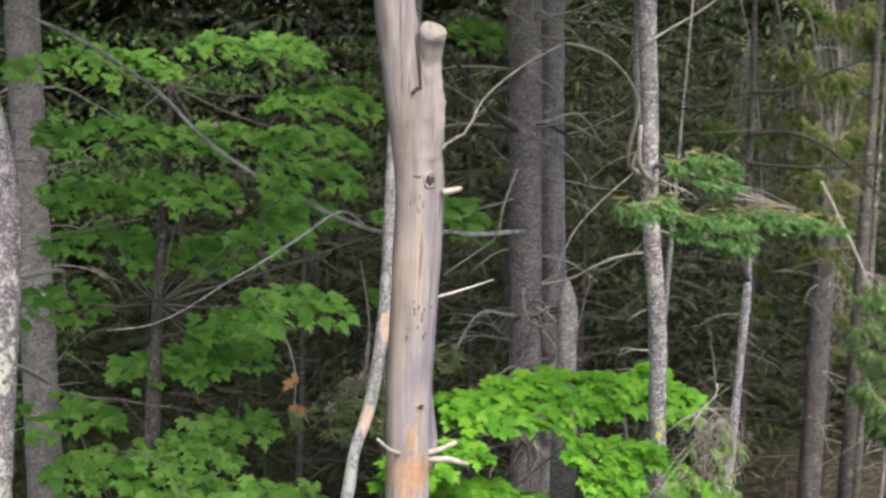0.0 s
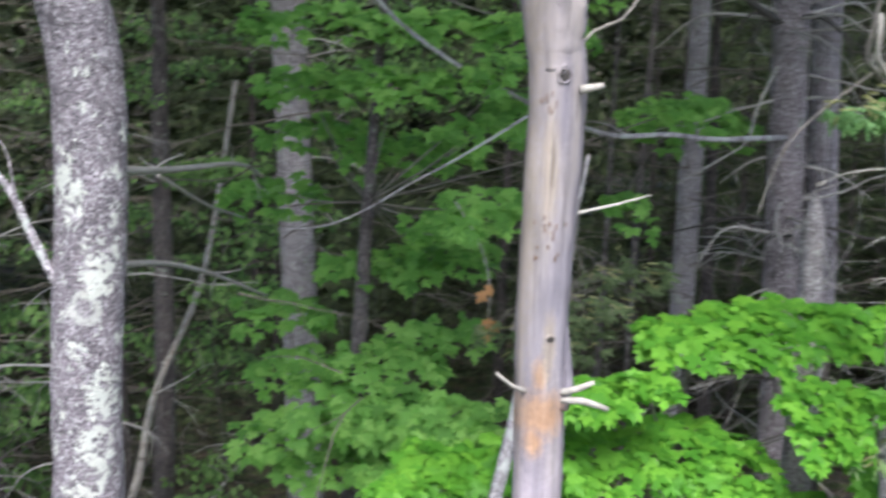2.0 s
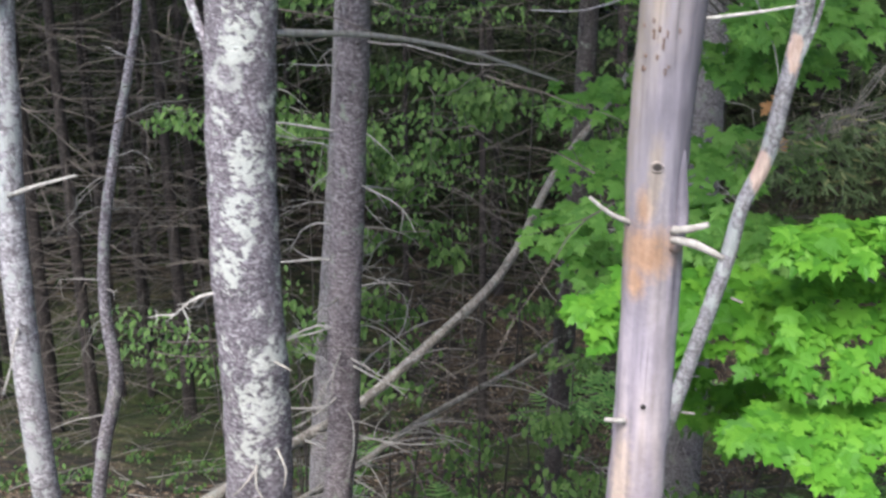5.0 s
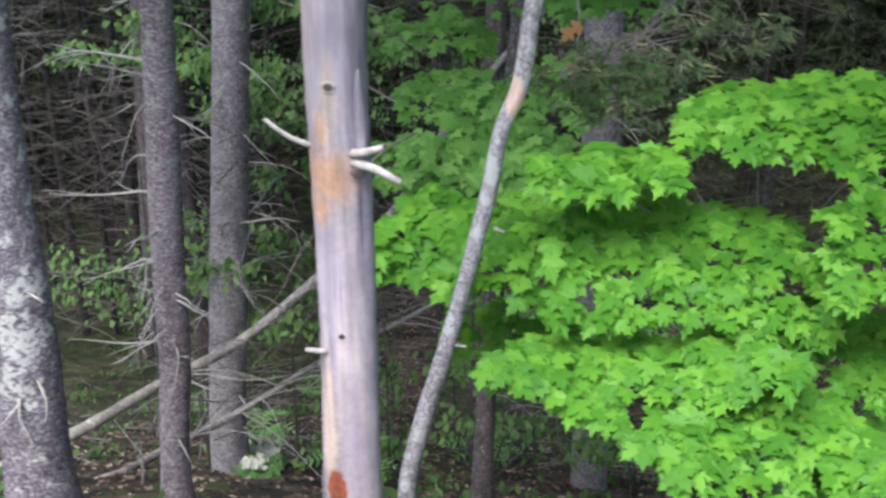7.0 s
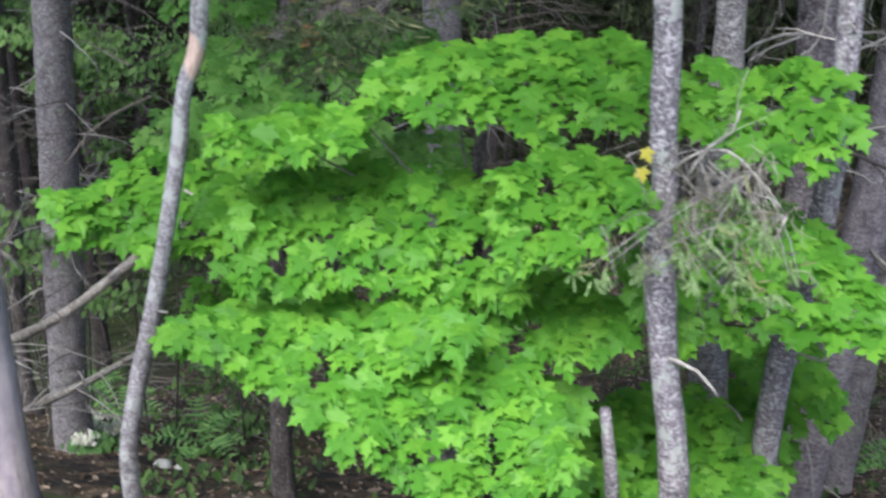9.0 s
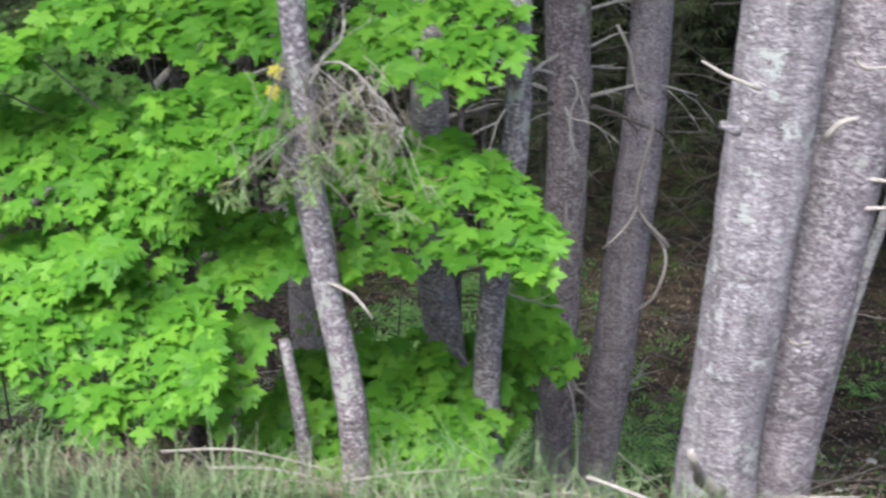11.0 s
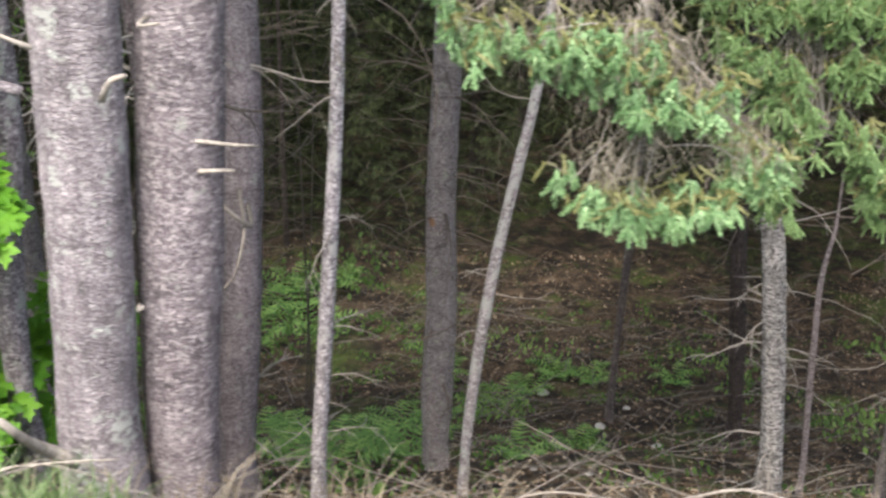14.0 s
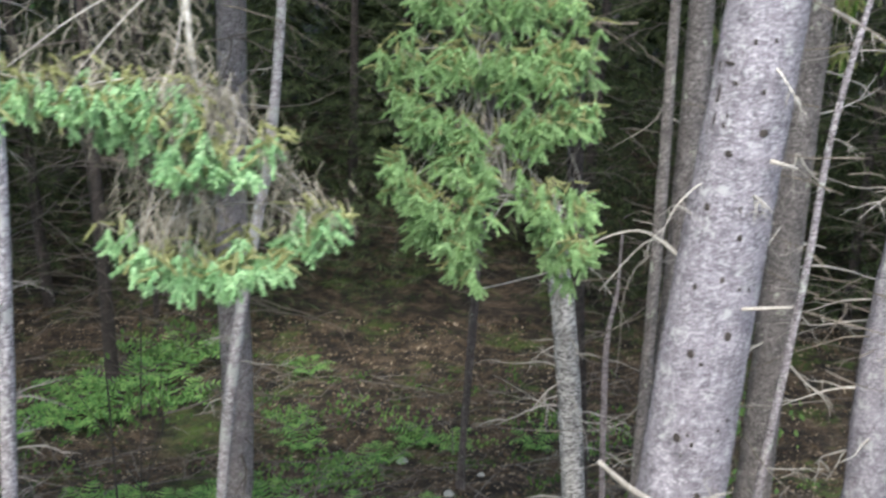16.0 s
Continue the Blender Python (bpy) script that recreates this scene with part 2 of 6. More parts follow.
def weathered_wood():
    """Barkless silvery wood: soft long blotches, faint grain, cream strips, an ochre patch and a red stain."""
    m, nt, bsdf, link = material("weathered_wood")
    long = coords(nt, (1, 1, 0.07))
    grain = noise_tex(nt, coords(nt, (1, 1, 0.04)), 60, 5, 0.6)
    bands = noise_tex(nt, long, 11, 3, 0.5)
    blot = noise_tex(nt, coords(nt, (1, 1, 0.35)), 5, 4, 0.55)
    fine = noise_tex(nt, coords(nt, (1, 1, 0.25)), 110, 4, 0.7)
    tone = ramp(nt, bands, [(0.36, (0.3, 0.28, 0.325)), (0.46, (0.42, 0.39, 0.43)), (0.55, (0.5, 0.46, 0.475)), (0.66, (0.54, 0.49, 0.455))])
    tone = mix(nt, 0.22, tone, ramp(nt, grain, [(0.36, (0.2, 0.175, 0.19)), (0.5, (0.43, 0.4, 0.42)), (0.62, (0.64, 0.6, 0.59))]))
    tone = mix(nt, 1.0, tone, ramp(nt, blot, [(0.36, grey(0.76)), (0.6, grey(1.12))]), "MULTIPLY")
    tan = spot_mask(nt, [(3.13, 5.1, 3.25, 0.22, 1.15)], 0.8, False, 0.2)
    tone = mix(nt, mix(nt, 1.0, tan, grey(0.68), "MULTIPLY"), tone, ramp(nt, bands, [(0.38, (0.37, 0.33, 0.315)), (0.5, (0.52, 0.455, 0.4)), (0.64, (0.57, 0.5, 0.43))]))
    dusk = spot_mask(nt, [(3.14, 5.1, 1.06, 0.07, 0.26), (3.12, 5.1, 1.95, 0.05, 0.2), (3.15, 5.1, 2.7, 0.05, 0.3), (3.16, 5.1, 0.35, 0.07, 0.3)], 1.0, False, 0.2)
    tone = mix(nt, mix(nt, 1.0, dusk, grey(0.7), "MULTIPLY"), tone, ramp(nt, bands, [(0.4, (0.24, 0.225, 0.275)), (0.6, (0.4, 0.375, 0.43))]))
    warm = ramp(nt, blot, [(0.38, (0.52, 0.32, 0.18)), (0.6, (0.72, 0.5, 0.34))])
    ochre = spot_mask(nt, [(3.1, 5.1, 1.46, 0.15, 0.13), (3.07, 5.1, 1.34, 0.05, 0.09), (3.09, 5.1, 1.63, 0.04, 0.1)], 0.6, False, 0.16)
    tone = mix(nt, mix(nt, 1.0, ochre, grey(0.9), "MULTIPLY"), tone, warm)
    cream = spot_mask(nt, [(3.06, 5.1, 0.42, 0.055, 0.42), (3.12, 5.1, 1.75, 0.035, 0.2), (3.1, 5.1, 2.45, 0.04, 0.3)], 0.8, False, 0.14)
    tone = mix(nt, mix(nt, 1.0, cream, grey(0.75), "MULTIPLY"), tone, ramp(nt, grain, [(0.3, (0.5, 0.41, 0.32)), (0.7, (0.68, 0.59, 0.47))]))
    sand = spot_mask(nt, [(3.02, 5.15, 2.4, 0.05, 1.1)], 0.8, False, 0.15)
    tone = mix(nt, mix(nt, 1.0, sand, grey(0.55), "MULTIPLY"), tone, (0.44, 0.37, 0.25))
    red = spot_mask(nt, [(3.085, 5.1, 0.17, 0.045, 0.1)], 0.5)
    tone = mix(nt, red, tone, ramp(nt, fine, [(0.3, (0.2, 0.05, 0.025)), (0.7, (0.42, 0.14, 0.07))]))
    check = ramp(nt, noise_tex(nt, coords(nt, (1, 1, 0.025)), 42, 2, 0.5), [(0.3, grey(0.5)), (0.345, grey(1))])
    tone = mix(nt, 1.0, tone, check, "MULTIPLY")
    streak = ramp(nt, noise_tex(nt, coords(nt, (1, 1, 0.09)), 15, 4, 0.6), [(0.36, grey(0.7)), (0.5, grey(0.98)), (0.64, grey(1.12))])
    tone = mix(nt, 1.0, tone, streak, "MULTIPLY")
    tone = mix(nt, 1.0, tone, (0.57, 0.545, 0.565), "MULTIPLY")
    foot = spot_mask(nt, [(3.1, 5.1, 0.62, 0.3, 1.1), (3.05, 5.1, 1.05, 0.07, 0.3)], 0.9, False, 0.22)
    tone = mix(nt, mix(nt, 1.0, foot, grey(0.95), "MULTIPLY"), tone, mix(nt, 1.0, tone, (1.82, 1.75, 1.7), "MULTIPLY"))
    link(tone, bsdf.inputs["Base Color"])
    bsdf.inputs["Roughness"].default_value = 0.7
    bsdf.inputs["Specular IOR Level"].default_value = 0.3
    bump(nt, mix(nt, 0.5, mix(nt, 0.6, grain, fine), check), 0.5, 0.004, bsdf)
    return m


WOOD_GREY = weathered_wood()


def plain_wood(name, dark, light, rough=0.8):
    m, nt, bsdf, link = material(name)
    g = noise_tex(nt, coords(nt, (1, 1, 0.4)), 45, 6, 0.7)
    link(ramp(nt, g, [(0.3, dark), (0.7, light)]), bsdf.inputs["Base Color"])
    bsdf.inputs["Roughness"].default_value = rough
    bump(nt, g, 0.4, 0.004, bsdf)
    return m


TWIG_DEAD = plain_wood("dead_twig", (0.2, 0.185, 0.165), (0.52, 0.49, 0.45))
# Dead-twig grey darkened in colour for the wood's inner shade.
TWIG_SHADED = plain_wood("dim_twig", (0.06, 0.049, 0.04), (0.235, 0.2, 0.166))
# Near-black for dead boughs, and for shrub stems sunk in shade by colour.
STEM_DARK_SHADE = plain_wood("dim_stem", (0.03, 0.026, 0.023), (0.1, 0.088, 0.078))
TWIG_DARK = plain_wood("dark_twig", (0.08, 0.07, 0.06), (0.27, 0.245, 0.215))
WOOD_PALE = plain_wood("bleached_wood", (0.19, 0.17, 0.15), (0.44, 0.405, 0.365))
WOOD_KNOT = plain_wood("knot_wood", (0.016, 0.013, 0.012), (0.06, 0.049, 0.044))
WOOD_SCAR = plain_wood("peck_scar", (0.1, 0.06, 0.045), (0.22, 0.15, 0.12))
WOOD_FACE = plain_wood("healed_wood", (0.15, 0.135, 0.115), (0.29, 0.265, 0.235))
WOOD_TORN = plain_wood("torn_wood", (0.22, 0.12, 0.07), (0.4, 0.25, 0.16))


def leafy(name, dark, mid, light, trans=0.35, rough=0.5, scale=4.0, stops=(0.18, 0.5, 0.82)):
    m, nt, bsdf, link = material(name)
    geo = nt.nodes.new("ShaderNodeNewGeometry")
    per = geo.outputs["Random Per Island"]
    broad = noise_tex(nt, coords(nt), scale, 3, 0.6)
    both = nt.nodes.new("ShaderNodeMath")
    both.operation = "MULTIPLY_ADD"
    link(per, both.inputs[0])
    both.inputs[1].default_value = 0.55
    half = nt.nodes.new("ShaderNodeMath")
    half.operation = "MULTIPLY"
    half.inputs[1].default_value = 0.5
    link(broad, half.inputs[0])
    link(half.outputs[0], both.inputs[2])
    tone = ramp(nt, both.outputs[0], [(stops[0], dark), (stops[1], mid), (stops[2], light)])
    link(tone, bsdf.inputs["Base Color"])
    bsdf.inputs["Roughness"].default_value = rough
    bsdf.inputs["Specular IOR Level"].default_value = 0.2
    tr = nt.nodes.new("ShaderNodeBsdfTranslucent")
    ms = nt.nodes.new("ShaderNodeMixShader")
    ms.inputs[0].default_value = trans
    link(mix(nt, 1.0, tone, (1.25, 1.3, 0.6), "MULTIPLY"), tr.inputs["Color"])
    link(bsdf.outputs[0], ms.inputs[1])
    link(tr.outputs[0], ms.inputs[2])
    link(ms.outputs[0], nt.nodes["Material Output"].inputs["Surface"])
    return m


LEAF_MAPLE = leafy("maple_leaf_green", (0.056, 0.178, 0.017), (0.096, 0.262, 0.024), (0.158, 0.355, 0.036), 0.26, 0.5)
# Maple green paled to stand for skylight and haze on the back leaves.
LEAF_SKYLIT = leafy("shaded_maple_green", (0.1, 0.235, 0.05), (0.175, 0.37, 0.08), (0.27, 0.49, 0.12), 0.38, 0.5)
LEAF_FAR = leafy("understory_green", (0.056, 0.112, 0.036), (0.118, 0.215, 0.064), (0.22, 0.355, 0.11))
NEEDLE_BLUE = leafy("spruce_needle_green", (0.13, 0.25, 0.11), (0.235, 0.4, 0.205), (0.42, 0.58, 0.35), 0.2, 0.5)
NEEDLE_DIM = leafy("dull_needle_green", (0.125, 0.21, 0.095), (0.235, 0.37, 0.17), (0.4, 0.56, 0.29), 0.25, 0.55)
NEEDLE_OLD = leafy("older_needle_olive", (0.14, 0.145, 0.06), (0.26, 0.27, 0.12), (0.4, 0.41, 0.22), 0.2, 0.6)
NEEDLE_HEM = leafy("hemlock_needle_green", (0.07, 0.13, 0.03), (0.14, 0.25, 0.06), (0.28, 0.42, 0.12), 0.25, 0.55)
NEEDLE_SPRAY = leafy("hemlock_spray_green", (0.075, 0.16, 0.06), (0.15, 0.29, 0.115), (0.3, 0.47, 0.22), 0.3, 0.55)
NEEDLE_DULL = leafy("dull_hemlock_green", (0.075, 0.11, 0.055), (0.135, 0.19, 0.09), (0.22, 0.29, 0.15), 0.25, 0.6)
NEEDLE_WAN = leafy("wan_needle_green", (0.16, 0.25, 0.1), (0.28, 0.4, 0.18), (0.42, 0.54, 0.28), 0.25, 0.6)
# Needle green darkened in colour to stand for the wood's deep shade.
NEEDLE_SHADED = leafy("far_needle_green", (0.016, 0.023, 0.011), (0.042, 0.058, 0.026), (0.115, 0.145, 0.066), 0.2, 0.6)
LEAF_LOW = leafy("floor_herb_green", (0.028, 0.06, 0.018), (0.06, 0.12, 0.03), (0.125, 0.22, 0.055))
LEAF_FERN = leafy("fern_green", (0.085, 0.19, 0.06), (0.17, 0.34, 0.105), (0.31, 0.5, 0.17))
NEEDLE_DRY = leafy("dry_needle_brown", (0.13, 0.115, 0.09), (0.25, 0.225, 0.185), (0.4, 0.37, 0.32), 0.2, 0.7)
LEAF_BROWN = leafy("withered_leaf", (0.24, 0.11, 0.045), (0.38, 0.2, 0.09), (0.5, 0.29, 0.15), 0.3, 0.6)
LITTER = leafy("fallen_leaf", (0.03, 0.02, 0.012), (0.13, 0.088, 0.056), (0.5, 0.41, 0.31), 0.1, 0.75, 4.0, (0.28, 0.6, 0.88))
BLOSSOM = leafy("white_blossom", (0.5, 0.5, 0.4), (0.68, 0.68, 0.58), (0.8, 0.8, 0.7), 0.2, 0.7)
LEAF_YELLOW = leafy("yellowed_leaf", (0.4, 0.34, 0.04), (0.55, 0.48, 0.07), (0.65, 0.58, 0.12))
GRASS = leafy("verge_grass", (0.055, 0.11, 0.038), (0.13, 0.215, 0.085), (0.31, 0.39, 0.23), 0.3, 0.5)
STRAW = leafy("dry_straw", (0.11, 0.09, 0.065), (0.22, 0.185, 0.135), (0.42, 0.37, 0.285), 0.2, 0.7)


MOSS_BEDS = [(5.0, 26.4, -12.0, 0.8, 4.0), (4.5, 27.4, -12.0, 0.5, 4.0), (6.0, 21.0, -9.9, 0.7, 3.0), (-6.4, 27.5, -12.0, 4.2, 6.0), (-11.5, 27, -12.0, 3.4, 6.0), (-3.8, 20.0, -10, 1.7, 5.0), (1.2, 23, -10.8, 0.9, 5.0)]


def floor_material():
    m, nt, bsdf, link = material("forest_floor")
    vec = coords(nt)
    broad, mid, fine = noise_tex(nt, vec, 0.7, 4, 0.6), noise_tex(nt, vec, 5, 6, 0.7), noise_tex(nt, vec, 24, 6, 0.8)
    patch = noise_tex(nt, vec, 2.2, 7, 0.75)
    soil = ramp(nt, mix(nt, 0.5, patch, fine), [(0.41, (0.013, 0.01, 0.007)), (0.48, (0.046, 0.032, 0.021)), (0.54, (0.095, 0.068, 0.043)), (0.6, (0.18, 0.135, 0.088)), (0.67, (0.36, 0.29, 0.21))])
    soil = mix(nt, 1.0, soil, ramp(nt, noise_tex(nt, vec, 1.1, 5, 0.7), [(0.38, grey(0.25)), (0.5, grey(0.7)), (0.6, grey(1.15))]), "MULTIPLY")
    moss = ramp(nt, fine, [(0.3, (0.026, 0.046, 0.007)), (0.5, (0.066, 0.112, 0.015)), (0.7, (0.13, 0.185, 0.034))])
    both = mix(nt, 0.4, broad, mid)
    cover = ramp(nt, both, [(0.53, grey(0)), (0.6, grey(0.8))])
    beds = mix(nt, 1.0, spot_mask(nt, MOSS_BEDS, 0.8, False, 0.24), ramp(nt, mix(nt, 0.5, mid, patch), [(0.42, grey(0.15)), (0.52, grey(1))]), "MULTIPLY")
    tone = mix(nt, mix(nt, 1.0, cover, beds, "LIGHTEN"), soil, moss)
    place = nt.nodes.new("ShaderNodeSeparateXYZ")
    geo = nt.nodes.new("ShaderNodeNewGeometry")
    link(geo.outputs["Position"], place.inputs[0])
    line = nt.nodes.new("ShaderNodeMath")
    line.operation = "MULTIPLY_ADD"
    link(mid, line.inputs[0])
    line.inputs[1].default_value = 1.6
    link(place.outputs["Y"], line.inputs[2])
    scaled = nt.nodes.new("ShaderNodeMath")
    scaled.operation = "MULTIPLY"
    scaled.inputs[1].default_value = 0.1
    link(line.outputs[0], scaled.inputs[0])
    turf = ramp(nt, fine, [(0.3, (0.035, 0.05, 0.02)), (0.55, (0.1, 0.125, 0.06)), (0.7, (0.24, 0.24, 0.15))])
    tone = mix(nt, ramp(nt, scaled.outputs[0], [(0.5, grey(1)), (0.56, grey(0))]), tone, turf)
    link(tone, bsdf.inputs["Base Color"])
    bsdf.inputs["Roughness"].default_value = 0.95
    bump(nt, mix(nt, 0.5, mid, fine), 1.0, 0.05, bsdf)
    return m


FLOOR = floor_material()
STONE = plain_wood("pale_stone", (0.3, 0.3, 0.27), (0.58, 0.57, 0.53), 0.75)

# ---------- mesh helpers ----------


class Shape:
    """Vertices and faces gathered in world metres, laid down as one mesh."""

    def __init__(self):
        self.v, self.f = [], []

    def tube(self, path, radii, seg=5, rough=0.0, freq=9.0, cap=True):
        pts = [Vector(p) for p in path]
        start = len(self.v)
        side = None
        for i, p in enumerate(pts):
            d = (pts[min(i + 1, len(pts) - 1)] - pts[max(i - 1, 0)]).normalized()
            if side is None:
                side = d.cross(Vector((0.3, 1, 0.2)))
                if side.length < 1e-3:
                    side = d.cross(Vector((1, 0, 0)))
            side = (side - d * side.dot(d)).normalized()
            up = d.cross(side)
            for k in range(seg):
                a = 2 * math.pi * k / seg
                n = side * math.cos(a) + up * math.sin(a)
                r = radii[i]
                if rough:
                    q = p + n * r
                    r *= 1 + rough * (noise.noise(q * freq) + 0.6 * noise.noise(q * freq * 3.1) + 0.5 * noise.noise((q.x * 30, q.y * 30, q.z * 12)))
                self.v.append(p + n * r)
        for i in range(len(pts) - 1):
            for k in range(seg):
                a, b = start + i * seg + k, start + i * seg + (k + 1) % seg
                self.f.append((a, b, b + seg, a + seg))
        if cap:
            self.f.append(tuple(range(start + (len(pts) - 1) * seg, start + len(pts) * seg)))
            self.f.append(tuple(reversed(range(start, start + seg))))

    def patch(self, verts, faces):
        start = len(self.v)
        self.v.extend(verts)
        self.f.extend(tuple(start + i for i in f) for f in faces)


def part(name, shape, mat, parent=None, label="", smooth=True, kind=""):
    """One mesh object out of a Shape, under a thing or a part."""
    base = parent["at"] if parent and "at" in parent else (0, 0, 0)
    base = Vector(base)
    me = bpy.data.meshes.new(name)
    me.from_pydata([tuple(Vector(v) - base) for v in shape.v], [], shape.f)
    me.materials.append(mat)
    if smooth:
        me.polygons.foreach_set("use_smooth", [True] * len(me.polygons))
    me.update()
    ob = new(name, me)
    if parent:
        ob.parent = parent
        ob["at"] = tuple(base)
    return tagged(ob, label, kind=kind)


def thing(name, at, label, category, group=""):
    ob = new(name)
    ob.empty_display_size = 0.2
    ob.location = at
    ob["at"] = tuple(at)
    return tagged(ob, label, category, group)


def spline(nodes, step):
    """A smooth line through rows of numbers, with tangents weighed by the distances, about one row every step metres."""
    rows = np.array(nodes, float)
    gaps = np.maximum(1e-4, np.linalg.norm(np.diff(rows[:, :3], axis=0), axis=1))
    slope = np.diff(rows, axis=0) / gaps[:, None]
    tang = np.vstack([slope[:1], (slope[:-1] * gaps[1:, None] + slope[1:] * gaps[:-1, None]) / (gaps[:-1] + gaps[1:])[:, None], slope[-1:]])
    out = []
    for i, d in enumerate(gaps):
        n = max(2, int(d / step))
        for u in np.arange(n) / n:
            out.append((2 * u**3 - 3 * u * u + 1) * rows[i] + (u**3 - 2 * u * u + u) * d * tang[i] + (3 * u * u - 2 * u**3) * rows[i + 1] + (u**3 - u * u) * d * tang[i + 1])
    out.append(rows[-1])
    return np.array(out)


def limb(shape, nodes, r0, r1, seg=6, step=0.08, rough=0.12):
    rows = spline(nodes, step)
    radii = np.linspace(r0, r1, len(rows))
    shape.tube(rows[:, :3], radii, seg, rough, 14)


rnd = random.Random(7)


def twig(shape, start, heading, length, r, droop=0.15, forks=2, rng=rnd, curl=0.22):
    p, d = Vector(start), Vector(heading).normalized()
    n = 6
    path = [p.copy()]
    for i in range(n):
        d = (d + Vector((rng.uniform(-curl, curl), rng.uniform(-curl, curl), rng.uniform(-curl, curl) - droop * 0.5))).normalized()
        p = p + d * length / n
        path.append(p.copy())
    shape.tube(path, [r * (1 - 0.8 * i / n) for i in range(n + 1)], 4 if r > 0.006 else 3, cap=False)
    for _ in range(forks):
        i = rng.randint(1, n - 1)
        dd = (path[i + 1] - path[i]).normalized()
        side = (dd + Vector((rng.uniform(-1, 1), rng.uniform(-1, 1), rng.uniform(-0.6, 0.6)))).normalized()
        twig(shape, path[i], side, length * rng.uniform(0.3, 0.55), r * 0.55, droop, max(0, forks - 2), rng, curl)


# ---------- ground ----------
PROFILE_Y = [-60, 2.4, 3.6, 4.6, 5.25, 6.1, 7.8, 9.8, 12.7, 16, 19.4, 24.6, 30.8, 40, 60, 1500]
PROFILE_Z = [1.0, 1.0, 0.72, 0.2, -0.22, -0.95, -2.2, -3.5, -5.35, -7.35, -9.25, -11.5, -13.1, -14.2, -14.8, -15]


def ground_z(x, y):
    z = float(np.interp(y, PROFILE_Y, PROFILE_Z))
    z += 0.85 * min(1.0, max(0.0, 1 - x / 7)) * min(1.0, max(0.0, (5.0 - y) / 2.4))
    k = min(1.0, max(0.0, (y - 5.0) / 3))
    return z + k * (0.18 * noise.noise((x * 0.55, y * 0.55, 0)) + 0.11 * noise.noise((x * 1.9, y * 1.9, 3)))


def ground():
    def axis(lo, near0, near1, hi, fine, coarse):
        inner = list(np.arange(near0, near1, fine))
        left = list(np.linspace(lo, near0, coarse, endpoint=False))
        return left + inner + [near1 + (hi - near1) * (i / coarse) ** 3 for i in range(coarse + 1)]

    xs = [-1500, -600, -200, -80] + axis(-40, -8, 18, 60, 0.16, 16) + [200, 600, 1500]
    ys = [-1500, -400, -100] + axis(-30, 2, 34, 80, 0.16, 14) + [200, 600, 1500]
    sh = Shape()
    sh.v = [(x, y, ground_z(x, y)) for y in ys for x in xs]
    w = len(xs)
    sh.f = [(j * w + i, j * w + i + 1, (j + 1) * w + i + 1, (j + 1) * w + i) for j in range(len(ys) - 1) for i in range(w - 1)]
    ob = part("ground", sh, FLOOR)
    tagged(ob, "brown leaf-strewn forest floor with mossy patches, falling from the verge", "ground", kind="structure")


ground()

# ---------- trees ----------


def crown_clumps(shape, x, y, z0, z1, radius, count, rng, big=1.0):
    """Living upper boughs of a conifer, as many small sprays."""
    for _ in range(count):
        s = rng.random() ** 0.8
        z = z0 + 0.55 * round((z1 - z0) * s / 0.55) + rng.gauss(0, 0.06)
        r = radius * (1.05 - s) * math.sqrt(rng.random())
        a = rng.uniform(0, 2 * math.pi)
        c = Vector((x + r * math.cos(a), y + r * math.sin(a), z - 0.25 * r))
        out = Vector((math.cos(a), math.sin(a), -0.35))
        side = out.cross(Vector((0, 0, 1))).normalized()
        ln = big * rng.uniform(0.3, 0.6)
        for turn in (-1.2, -0.6, 0.0, 0.6, 1.2):
            turn += rng.uniform(-0.2, 0.2)
            d = (out * math.cos(turn) + side * math.sin(turn)) * ln * rng.uniform(0.6, 1.15)
            w = Vector((-d.y, d.x, 0)) * rng.uniform(0.045, 0.09)
            q = c + out * ln * rng.uniform(-0.2, 0.25)
            shape.patch([q, q + d * 0.55 + w, q + d + Vector((0, 0, -0.16 * ln)), q + d * 0.55 - w], [(0, 1, 2, 3)])


